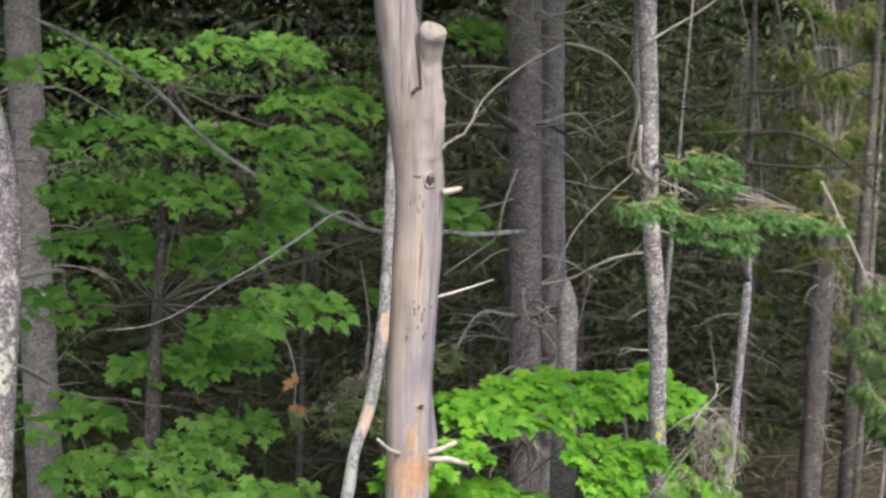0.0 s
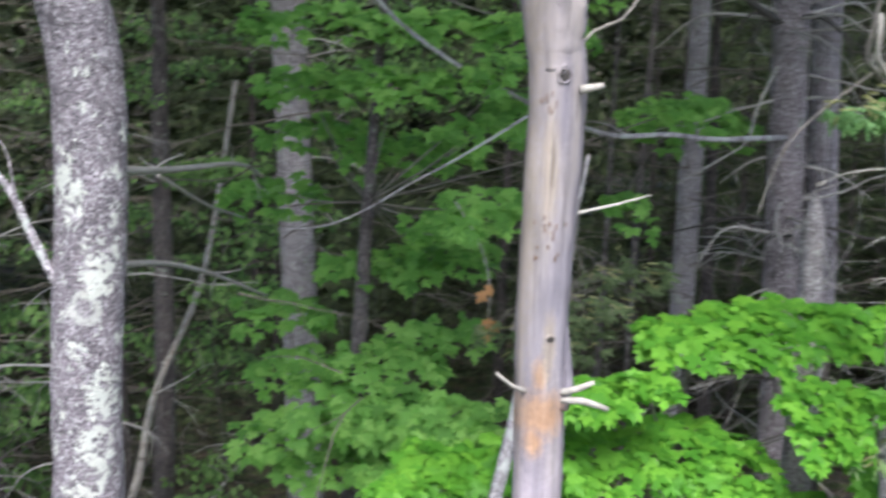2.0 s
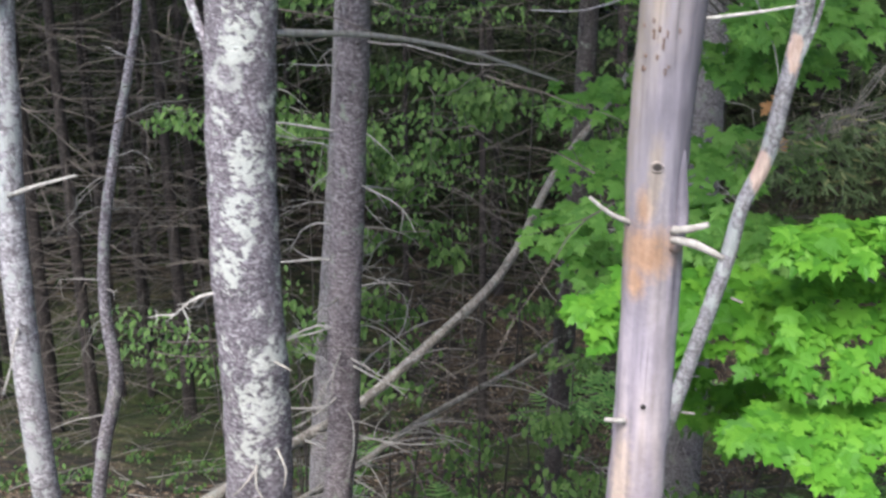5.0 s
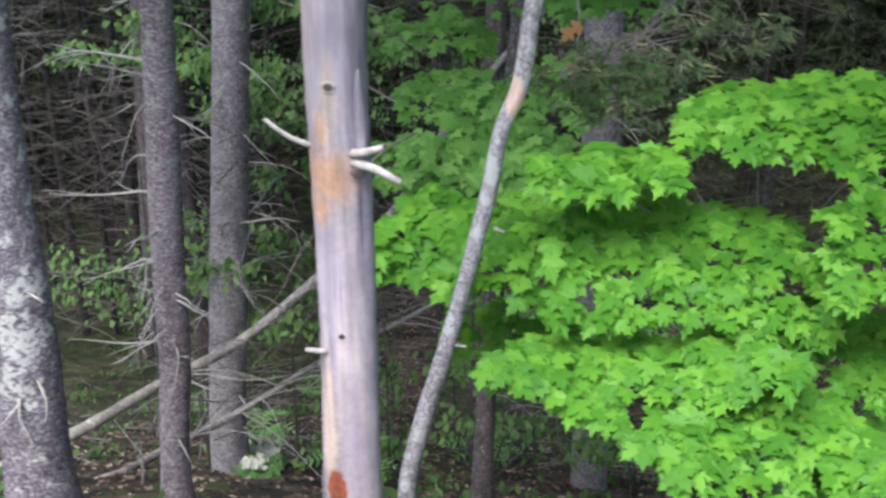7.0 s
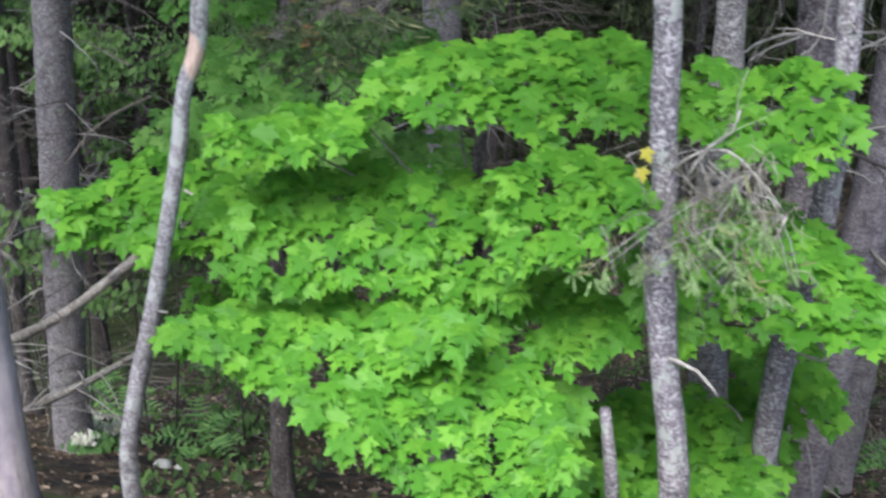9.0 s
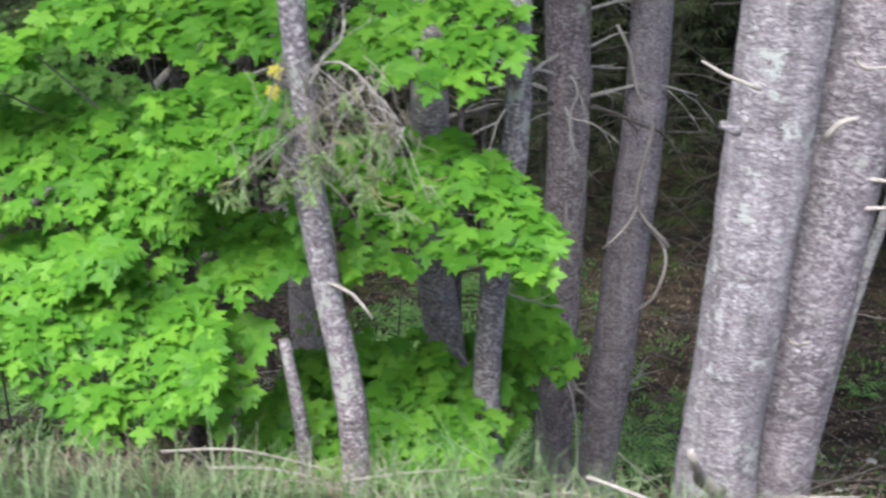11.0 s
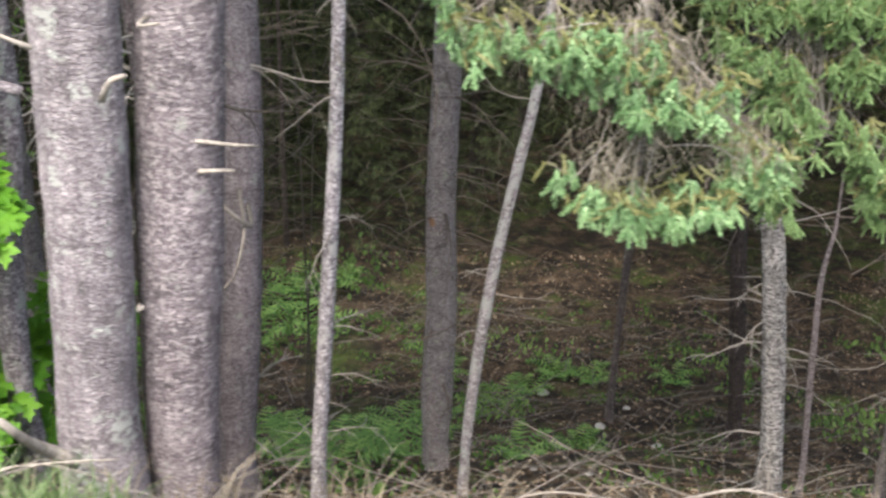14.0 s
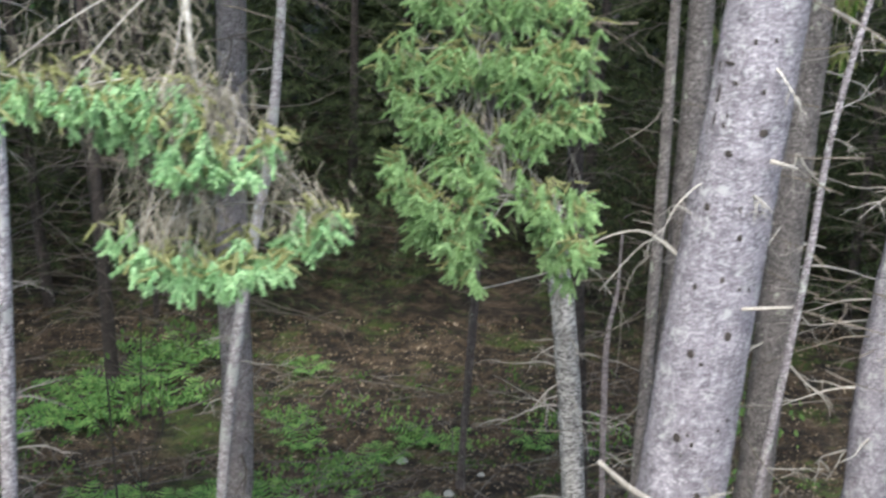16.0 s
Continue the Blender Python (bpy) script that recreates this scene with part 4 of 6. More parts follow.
knot(dimmed, [(7.94, 13.28, -2.62, 0.148), (7.96, 13.26, -3.59, 0.156)], 7.86, -2.66, 0.045, 0.05, False, WOOD_TORN)
tree("leaf_hidden_spruce", "grey trunk half hidden by maple leaves", BARK_SPRUCE, [(5.83, 7.5, 1.72, 0.04), (5.85, 7.5, 1.2, 0.07), (5.86, 7.5, 0.48, 0.095), (5.875, 7.5, -0.3, 0.1), (5.93, 7.5, -0.76, 0.105), (5.98, 7.5, -1.5, 0.11)], twigs=4, twig_len=0.4, seed=36, seg=20, top=1.8)
tree("crooked_sapling", "thin crooked lichened sapling in the shade", BARK_THIN, [(-0.7, 10, 1.0, 0.03), (-0.78, 10, 0.67, 0.034), (-0.98, 10, -0.05, 0.04), (-1.17, 10, -0.91, 0.045), (-1.22, 10, -1.52, 0.05), (-1.19, 10, -2.05, 0.06), (-1.4, 10, -2.9, 0.062), (-1.5, 10, -3.5, 0.065)], seg=12, step=0.06, rough=0.1, twigs=16, twig_len=0.7, top=3, seed=37)
tree("shaded_stout_trunk", "trunk under the maple leaves, bark darkened for shade", BARK_DARK_SHADE, [(2.35, 15, -2.0, 0.12), (2.2, 15, -5.0, 0.13), (2.15, 15, -6.8, 0.14)], twigs=6, crown=300, seed=38)
tree("leaning_pole_tree", "thin leaning pale grey stem", BARK_PALE, [(8.85, 9.8, 0.7, 0.03), (8.74, 9.8, -0.3, 0.036), (8.66, 9.8, -0.71, 0.04), (8.52, 9.8, -1.49, 0.043), (8.42, 9.8, -2.25, 0.045), (8.34, 9.8, -3.4, 0.047)], seg=12, step=0.06, twigs=12, twig_len=0.35, top=4, seed=16)
tree("white_birch", "pale birch trunk banded with dark marks", BARK_BIRCH, [(10.9, 12.88, -1.65, 0.1), (11.1, 12.88, -2.78, 0.112), (11.22, 12.88, -3.8, 0.116), (11.34, 12.88, -5.2, 0.135)], seg=18, step=0.06, twigs=30, twig_len=0.8, seed=17, top=-1.65)
tree("thin_sapling", "thin bare sapling beside a birch", BARK_PURPLE, [(11.5, 12.4, -2.2, 0.016), (11.45, 12.4, -2.6, 0.024), (11.47, 12.4, -3.52, 0.029), (11.54, 12.4, -4.9, 0.034)], seg=8, twigs=14, twig_len=0.5, seed=18, top=-1.7, twig_mat=TWIG_DARK)
STOUT_NODES = [(11.49, 8.2, 1.6, 0.2), (11.46, 8.2, 1.26, 0.204), (11.42, 8.2, 0.62, 0.215), (11.385, 8.2, 0.1, 0.226), (11.345, 8.2, -0.55, 0.238), (11.3, 8.2, -1.54, 0.254), (11.28, 8.2, -2.1, 0.262)]
ftree = tree("mottled_spruce", "stout mottled grey spruce trunk with dark knots", BARK_MOTTLED,
             STOUT_NODES, seg=40, step=0.04, rough=0.03, twigs=8, twig_len=0.4, crown=600, seed=19)
branch(ftree, [(11.1, 7.85, -1.5), (10.95, 7.8, -1.38), (10.73, 7.7, -1.14)], 0.024, 0.013, WOOD_PALE, "pale broken branch", "stub", 8)
branch(ftree, [(11.45, 7.95, -0.35), (11.72, 7.95, -0.33)], 0.013, 0.007, WOOD_PALE, "", "stub")
branch(ftree, [(11.5, 7.95, 0.47), (11.64, 7.95, 0.43)], 0.014, 0.009, WOOD_PALE, "", "stub")
branch(ftree, [(11.2, 8.2, -0.2), (10.94, 8.7, -0.22), (10.78, 8.7, -0.28), (10.66, 8.7, -0.41), (10.34, 8.7, -0.54), (10.06, 8.7, -0.62)], 0.009, 0.004, TWIG_DEAD)
branch(ftree, [(11.2, 8.2, -0.2), (11.06, 8.8, -0.33), (10.82, 8.8, -0.64)], 0.01, 0.004, TWIG_DEAD)
for x, z, w, h in ((11.46, 0.6, 0.026, 0.024), (11.3, 0.48, 0.022, 0.02), (11.4, -0.52, 0.022, 0.03), (11.22, -0.64, 0.022, 0.026), (11.23, 0.18, 0.02, 0.024), (11.19, -1.15, 0.024, 0.03), (11.4, 0.04, 0.016, 0.02), (11.33, -1.5, 0.02, 0.026), (11.27, 0.93, 0.04, 0.012)):
    knot(ftree, STOUT_NODES, x, z, w, h, False)
for x, z, w, h in ((11.3, 0.84, 0.018, 0.012), (11.215, 0.9, 0.01, 0.03), (11.24, 0.76, 0.009, 0.07), (11.23, 0.63, 0.008, 0.05)):
    knot(ftree, STOUT_NODES, x, z, w, h, False)
for i in range(22):
    knot(ftree, STOUT_NODES, 11.2 + 0.3 * rnd.random(), -1.9 + 3.1 * rnd.random(), 0.007 + 0.007 * rnd.random(), 0.012 + 0.01 * rnd.random(), False)
thin = tree("thin_grey_stem", "thin grey stem beside a stout trunk", BARK_SHADED, [(11.17, 9.2, 1.6, 0.028), (11.18, 9.2, 1.01, 0.03), (11.21, 9.2, -0.37, 0.038), (11.22, 9.2, -1.34, 0.04), (11.22, 9.2, -2.9, 0.045)], seg=10, twigs=12, twig_len=0.5, seed=20, top=4)
for nodes in ([(11.17, 9.2, 0.4), (11.1, 9.05, 0.34), (10.82, 9.0, 0.16)], [(11.2, 9.2, -1.58), (11.12, 9.05, -1.6), (10.85, 9.0, -1.59)], [(11.2, 9.2, -0.55), (11.06, 9.05, -0.6), (11.0, 9.0, -0.75), (11.0, 9.0, -1.05), (10.99, 9.0, -1.42)], [(11.2, 9.2, -1.62), (11.0, 9.0, -1.68), (10.68, 9.0, -1.71), (10.14, 9.0, -1.69)], [(11.2, 9.2, -1.95), (11.0, 9.0, -1.9), (10.7, 9.0, -2.06)]):
    branch(thin, nodes, 0.0045, 0.002, TWIG_DARK, "", "twig", 5)
tree("companion_spruce", "brownish grey spruce trunk close behind a stout one", BARK_SHADED, [(11.38, 9.5, 1.4, 0.07), (11.41, 9.5, 0.3, 0.084), (11.42, 9.5, -0.8, 0.092), (11.42, 9.5, -1.8, 0.098), (11.43, 9.5, -2.8, 0.104)], seg=20, step=0.06, twigs=10, twig_len=0.5, seed=54, top=5)
tree("green_stem", "thin pale greenish-grey stem", BARK_THIN, [(12.52, 9.7, 1.3, 0.017), (12.46, 9.7, 0.95, 0.019), (12.34, 9.7, 0.06, 0.022), (12.31, 9.7, -0.74, 0.025), (12.26, 9.7, -1.53, 0.028), (12.19, 9.7, -2.62, 0.032)], seg=10, twigs=16, twig_len=0.5, seed=21, top=4)
tree("back_spruce", "grey spruce trunk behind a stout one", BARK_SHADED, [(12.5, 11, 0.4, 0.135), (12.52, 11, -1.5, 0.14), (12.53, 11, -3.5, 0.15)], twigs=26, crown=500, seed=22)
tree("edge_spruce", "pale spruce trunk with torn twigs", BARK_MOTTLED, [(13.2, 10, 0.4, 0.125), (13.04, 10, -0.97, 0.136), (13.02, 10, -1.71, 0.15), (13.07, 10, -2.79, 0.165)], twigs=18, crown=400, seed=23)
branch(etree, [(6.38, 8.8, 1.93), (5.85, 8.3, 2.02), (5.47, 8.2, 2.04), (5.16, 8.2, 2.08), (4.75, 8.25, 2.08), (4.39, 8.33, 2.2), (4.03, 8.33, 2.38), (3.62, 8.33, 2.6), (3.3, 8.33, 2.84), (3.12, 8.33, 3.03), (2.78, 8.33, 3.28), (2.5, 8.33, 3.44), (2.07, 8.33, 3.6)], 0.022, 0.011, BARK_PATCHED, "long lichened dead branch", forks=4)
branch(etree, [(4.55, 8.2, 2.14), (4.0, 7.7, 2.32), (3.72, 7.6, 2.2), (3.48, 7.6, 2.07), (3.21, 7.6, 1.94), (2.95, 7.6, 1.8), (2.73, 7.6, 1.72), (2.45, 7.6, 1.71)], 0.012, 0.004, BARK_PALE, "long lichened dead branch")
branch(etree, [(6.16, 8.7, 2.79), (5.92, 8.6, 2.9), (5.73, 8.5, 3.0), (5.56, 8.4, 3.15), (5.39, 8.3, 3.25), (5.19, 8.2, 3.42)], 0.03, 0.012, STEM_DARK_SHADE, "dark dead branch")
branch(etree, [(6.22, 8.7, 3.27), (5.99, 8.6, 3.12), (5.74, 8.5, 3.05), (5.52, 8.4, 2.98)], 0.024, 0.01, STEM_DARK_SHADE, "dark dead branch")
branch(etree, [(6.2, 8.7, 2.46), (6.0, 8.6, 2.16), (5.89, 8.5, 1.97), (5.64, 8.4, 1.87), (5.27, 8.3, 1.73)], 0.011, 0.005, TWIG_DEAD, "", "twig")
branch(rtree, [(5.33, 6.15, 2.63), (5.16, 6.11, 2.78), (5.15, 6.06, 2.98), (5.14, 6.02, 3.15), (5.01, 5.98, 3.3), (4.83, 5.94, 3.41), (4.63, 5.89, 3.46), (4.46, 5.85, 3.48)], 0.014, 0.007, TWIG_DARK, "dark arching branch")
branch(rtree, [(5.28, 6.1, 2.77), (5.12, 6.08, 2.68), (4.91, 6.06, 2.55), (4.7, 6.04, 2.37), (4.59, 6.02, 2.14), (4.54, 6.0, 2.02)], 0.006, 0.003, TWIG_DARK, "", "twig")
branch(rtree, [(5.24, 6.1, 3.48), (5.4, 6.07, 3.58), (5.56, 6.03, 3.67), (5.73, 6.0, 3.78)], 0.009, 0.004, TWIG_DEAD, "", "twig")
branch(rtree, [(5.29, 6.1, 2.7), (5.16, 6.07, 2.76), (5.17, 6.03, 2.87), (5.15, 6.0, 3.0)], 0.012, 0.008, WOOD_PALE, "pale crooked stub", "stub")
rwh = random.Random(14)
for z, n in ((2.78, 9), (1.22, 12), (0.1, 8)):
    cx = 6.36 if z > 2 else 6.44
    for k in range(n):
        ang = 2 * math.pi * (k + rwh.random()) / n
        d = Vector((math.cos(ang), 0.9 * math.sin(ang), 0))
        p, ln = Vector((cx, 8.85, z + rwh.uniform(-0.05, 0.05))), rwh.uniform(0.35, 1.2)
        branch(etree, [p, p + d * 0.25 * ln + Vector((0, 0, 0.03)), p + d * 0.65 * ln + Vector((0, 0, rwh.uniform(-0.12, 0.1))), p + d * ln + Vector((0, 0, rwh.uniform(-0.3, 0.1)))], 0.017, 0.004, STEM_DARK_SHADE if k % 3 else TWIG_DEAD, "", "dead_bough", forks=3, seed=k)
tree("left_spruce", "tall grey-brown spruce trunk in the shade", BARK_SPRUCE, [(3.5, 13.37, 4.2, 0.165), (3.54, 13.37, 2.5, 0.17), (3.59, 13.37, 0.7, 0.172), (3.64, 13.37, -1.1, 0.185), (3.69, 13.37, -4, 0.2)], seg=20, step=0.1, twigs=40, twig_len=1.0, crown=500, seed=26, flare=0.06)

# leaning dead logs
for nodes, r0, r1, s in (([(-0.6, 8.1, -2.45), (-0.15, 8.6, -2.41), (0.39, 10.0, -2.56), (0.68, 10.6, -2.6), (1.37, 11.4, -2.18), (1.68, 12.0, -2.04), (2.17, 14.0, -1.53), (2.88, 16.0, -0.92), (3.78, 19.0, 1.2)], 0.05, 0.03, 1), ([(-0.4, 9.2, -3.25), (-0.16, 9.4, -3.27), (0.0, 10.4, -3.64), (0.39, 11.5, -3.87), (0.84, 12.6, -3.96), (2.03, 14.7, -4.06), (3.36, 16.5, -3.52)], 0.044, 0.018, 2)):
    log = thing("leaning_log", nodes[0], "slim bare dead log propped slantwise among the trunks", "log", "leaning logs")
    branch(log, nodes, r0, r1, BARK_POLE, "", "stem", 10)
    branch(log, [nodes[-3], tuple(np.array(nodes[-3]) + (0.35, -0.2, 0.25))], 0.016, 0.006, TWIG_DEAD, forks=3, seed=s)
    branch(log, [nodes[2], tuple(np.array(nodes[2]) + (0.5, -0.3, 0.05))], 0.014, 0.005, TWIG_DEAD, forks=3, seed=s + 4)
    rlog = random.Random(s)
    for k in range(14 if s == 2 else 4):
        a, b = Vector(nodes[2 + k % 3]), Vector(nodes[3 + k % 3])
        p = a.lerp(b, rlog.random())
        d = Vector((rlog.uniform(0.3, 1.0), rlog.uniform(-0.6, 0.3), rlog.uniform(-0.25, 0.55)))
        branch(log, [p, p + d * 0.3 + Vector((0, 0, 0.04)), p + d * 0.65, p + d * 1.0 + Vector((0, 0, -0.12))], 0.009, 0.003, TWIG_DEAD, "", "twig", 5)
tree("snapped_sapling", "snapped grey sapling stump among maple leaves", BARK_THIN, [(5.39, 6.26, -0.16, 0.024), (5.44, 6.26, -0.54, 0.032), (5.46, 6.26, -1.0, 0.036)], seg=12, twigs=0, top=-0.16, group="", category="stump")

# ---------- maples ----------
LEAF_HALF = [(0.0, 0.0), (0.15, -0.1), (0.39, -0.1), (0.3, 0.07), (0.48, 0.19), (0.65, 0.43), (0.45, 0.41), (0.39, 0.53), (0.22, 0.41), (0.21, 0.58), (0.31, 0.71), (0.14, 0.75), (0.0, 1.04)]


def leaf_points():
    right = [(x, y, -0.22 * x * x - 0.16 * y * y + 0.1 * x) for x, y in LEAF_HALF]
    left = [(-x, y, z) for x, y, z in reversed(right[1:-1])]
    ring = right + left
    return [(0, 0.25, 0.0)] + ring, [(0, 1 + i, 1 + (i + 1) % len(ring)) for i in range(len(ring))]


LEAF_V, LEAF_F = leaf_points()


def leaf_pose(p, size, rng, facing=(0.0, -0.4, 0.92)):
    n = (Vector(facing) + Vector((rng.gauss(0, 0.26), rng.gauss(0, 0.24), 0))).normalized()
    tip = Vector((rng.gauss(0, 0.5), -0.55, -0.7 + rng.gauss(0, 0.25)))
    tip = (tip - n * tip.dot(n)).normalized()
    side = tip.cross(n)
    return Matrix(((side.x, tip.x, n.x, p.x), (side.y, tip.y, n.y, p.y), (side.z, tip.z, n.z, p.z), (0, 0, 0, 1))) @ Matrix.Scale(size, 4)


def spray_poses(x, y, z, a, h, density, size, rng):
    """Leaves of one drooping spray: half width a, half height h."""
    depth = 1.25 * h
    for _ in range(max(14, int(density * 3.3 * a * depth))):
        u, v = rng.uniform(-1, 1), rng.uniform(-1, 0.55)
        if u * u + v * v > 1.25:
            continue
        lump = 0.07 * noise.noise((x * 3 + u * a * 5, y + v * 2.5, z))
        p = Vector((x + u * a, y + v * depth, z - 0.1 * u * u * a + 0.3 * v * depth - (0.2 * max(0.0, -v - 0.5) + 0.06 * abs(u) ** 4) + lump + rng.gauss(0, 0.018)))
        yield leaf_pose(p, size * rng.uniform(0.65, 1.15), rng)


def tier_poses(tier, density, size, rng):
    """Leaves of one flat tier that runs back from a drooping, ragged rim: (rim's y, depth, columns of x, rim's z, back's z)."""
    y0, deep, cols = tier
    xs, lo, hi = zip(*cols)
    for _ in range(int(density * (xs[-1] - xs[0]) * (deep + 0.25))):
        x, v = rng.uniform(xs[0] - 0.03, xs[-1] + 0.03), rng.random()
        zr, zb = float(np.interp(x, xs, lo)), float(np.interp(x, xs, hi))
        edge = max(0.0, 1 - min(x - xs[0], xs[-1] - x) / 0.15)
        ragged = 0.11 * noise.noise((x * 7, y0, 5)) + 0.05 * noise.noise((x * 19, y0, 8))
        y = y0 + ragged + v * deep * (1 - 0.5 * edge)
        z = zr + (zb - zr) * v + 0.05 * math.sin(math.pi * v) - 0.035 * max(0.0, 0.25 - v) * 4 + 0.04 * noise.noise((x * 5, y * 5, 1)) + rng.gauss(0, 0.016)
        yield leaf_pose(Vector((x, y, z)), size * rng.uniform(0.65, 1.15), rng, (0.0, -0.28 - 0.3 * max(0.0, 0.5 - v), 0.95))


def maple(name, label, trunk_nodes, sprays, density, size, single, seed, mat, tiers=()):
    rng = random.Random(seed)
    ob = tree(name, label, BARK_DARK_SHADE, trunk_nodes, top=trunk_nodes[0][2], seg=12, twigs=0, group="maples", seed=seed)
    hub = np.array(trunk_nodes)
    poses = []
    limbs = Shape()
    ends = [(x, y + 0.2 * h, z - 0.03) for x, y, z, a, h in sprays]
    for y0, deep, cols in tiers:
        ends += [(c[0], y0 + 0.25, c[1] * 0.6 + c[2] * 0.4 - 0.04) for c in cols[1::2]]
        poses += tier_poses((y0, deep, cols), density, size, rng)
    for end in ends:
        k = int(np.argmin(np.abs(hub[:, 2] - (end[2] - 0.4))))
        root = Vector(hub[k, :3])
        limb(limbs, [root, (root + Vector(end)) / 2 + Vector((0, 0.05, -0.05)), end], 0.009, 0.004, 5, 0.15)
    for row in sprays:
        poses += spray_poses(*row, density, size, rng)
    part("boughwork", limbs, TWIG_DARK, ob, kind="stuff")
    base = Vector(ob["at"])
    meshes = []
    for k in range(3):
        me = bpy.data.meshes.new("leaf")
        me.from_pydata([(x, y, z * (0.5 + 0.7 * k)) for x, y, z in LEAF_V], [], LEAF_F)
        me.materials.append(mat[0])
        meshes.append(me)
    order = sorted(range(len(poses)), key=lambda i: poses[i].translation.y)
    pick = set(order[: int(single * 2.2) : 2][:single])
    rest = Shape()
    for i, m in enumerate(poses):
        if i in pick:
            lf = new("leaf", meshes[i % 3])
            lf.parent = ob
            lf.matrix_parent_inverse = Matrix.Identity(4)
            lf.matrix_basis = Matrix.Translation(-base) @ m
        else:
            b = rng.uniform(0.4, 2.0)
            rest.patch([m @ Vector((x, y, z * b)) for x, y, z in LEAF_V], LEAF_F)
    part("foliage", rest, mat[1], ob, "broad lobed green leaves", smooth=False, kind="stuff")
    return ob


def single_leaf_material(source):
    m = source.copy()
    m.name = source.name + "_single"
    nt = m.node_tree
    info = nt.nodes.new("ShaderNodeObjectInfo")
    for n in nt.nodes:
        if n.type == "NEW_GEOMETRY":
            for l in list(n.outputs["Random Per Island"].links):
                nt.links.new(info.outputs["Random"], l.to_socket)
    return m


LEAF_SINGLE, LEAF_SKYLIT_SINGLE = single_leaf_material(LEAF_MAPLE), single_leaf_material(LEAF_SKYLIT)
SPRAYS_NEAR = [(5.96, 6.8, 1.17, 0.38, 0.3), (3.56, 7.4, -0.3, 0.44, 0.17), (5.13, 6.2, -0.14, 0.17, 0.28)]
TIER_TOP = (6.5, 0.6, [(4.34, 1.15, 1.15), (4.64, 1.13, 1.2), (4.93, 1.08, 1.25), (5.22, 1.1, 1.25), (5.5, 1.18, 1.27)])
TIER_SMALL = (6.3, 0.5, [(3.74, 1.0, 0.9), (3.91, 0.97, 0.95), (4.08, 0.93, 0.98), (4.28, 1.07, 1.01)])
TIER_WEST = (6.55, 0.5, [(2.81, 0.55, 0.42), (2.95, 0.38, 0.51), (3.11, 0.26, 0.55), (3.33, 0.3, 0.57), (3.57, 0.34, 0.6), (3.82, 0.24, 0.6)])
TIER_MAIN = (6.25, 0.6, [(3.78, 0.4, 0.68), (4.01, 0.3, 0.68), (4.25, 0.4, 0.69), (4.49, 0.42, 0.68), (4.73, 0.41, 0.64), (4.97, 0.4, 0.57)])
TIER_RIGHT = (6.0, 0.5, [(4.92, 0.79, 0.94), (5.06, 0.66, 1.0), (5.21, 0.74, 1.01), (5.37, 0.87, 0.94), (5.47, 0.94, 0.92)])
TIER_UNDER = (6.25, 0.5, [(4.69, 0.3, 0.27), (4.86, 0.26, 0.27), (5.06, 0.1, 0.25), (5.23, 0.12, 0.21), (5.44, 0.2, 0.18)])
TIER_LOW = (5.9, 0.6, [(3.55, 0.28, 0.08), (3.72, 0.2, 0.1), (3.91, 0.11, 0.11), (4.11, 0.07, 0.13), (4.3, 0.07, 0.15), (4.53, 0.22, 0.25), (4.79, 0.38, 0.25)])
TIER_BOTTOM = (5.6, 0.6, [(4.24, 0.13, -0.02), (4.4, 0.0, 0.07), (4.58, -0.12, 0.17), (4.79, -0.24, 0.19), (5.01, -0.21, 0.1), (5.25, -0.05, -0.08)])
SPRAYS_SIDE = [
    (5.77, 6.95, -0.8, 0.53, 0.36), (5.58, 7.05, -0.85, 0.45, 0.42), (5.72, 6.55, -0.78, 0.3, 0.2), (5.98, 6.6, -0.86, 0.28, 0.18), (5.35, 6.5, -0.7, 0.25, 0.2), (6.1, 7.5, -1.01, 0.3, 0.34), (6.25, 8.3, -1.11, 0.2, 0.32)]
TIER_SIDE = (6.3, 0.5, [(5.45, 0.45, 0.51), (5.71, 0.2, 0.61), (5.96, 0.25, 0.64), (6.16, 0.34, 0.65), (6.35, 0.27, 0.5), (6.53, 0.26, 0.32)])
TIER_FOOT = (6.6, 0.5, [(5.24, -0.76, -0.71), (5.48, -0.9, -0.58), (5.7, -1.1, -0.56), (5.95, -1.0, -0.6), (6.12, -1.0, -0.95)])
TIER_EDGE = (7.35, 0.4, [(6.26, -0.66, -0.5), (6.42, -0.88, -0.46), (6.62, -0.86, -0.82)])
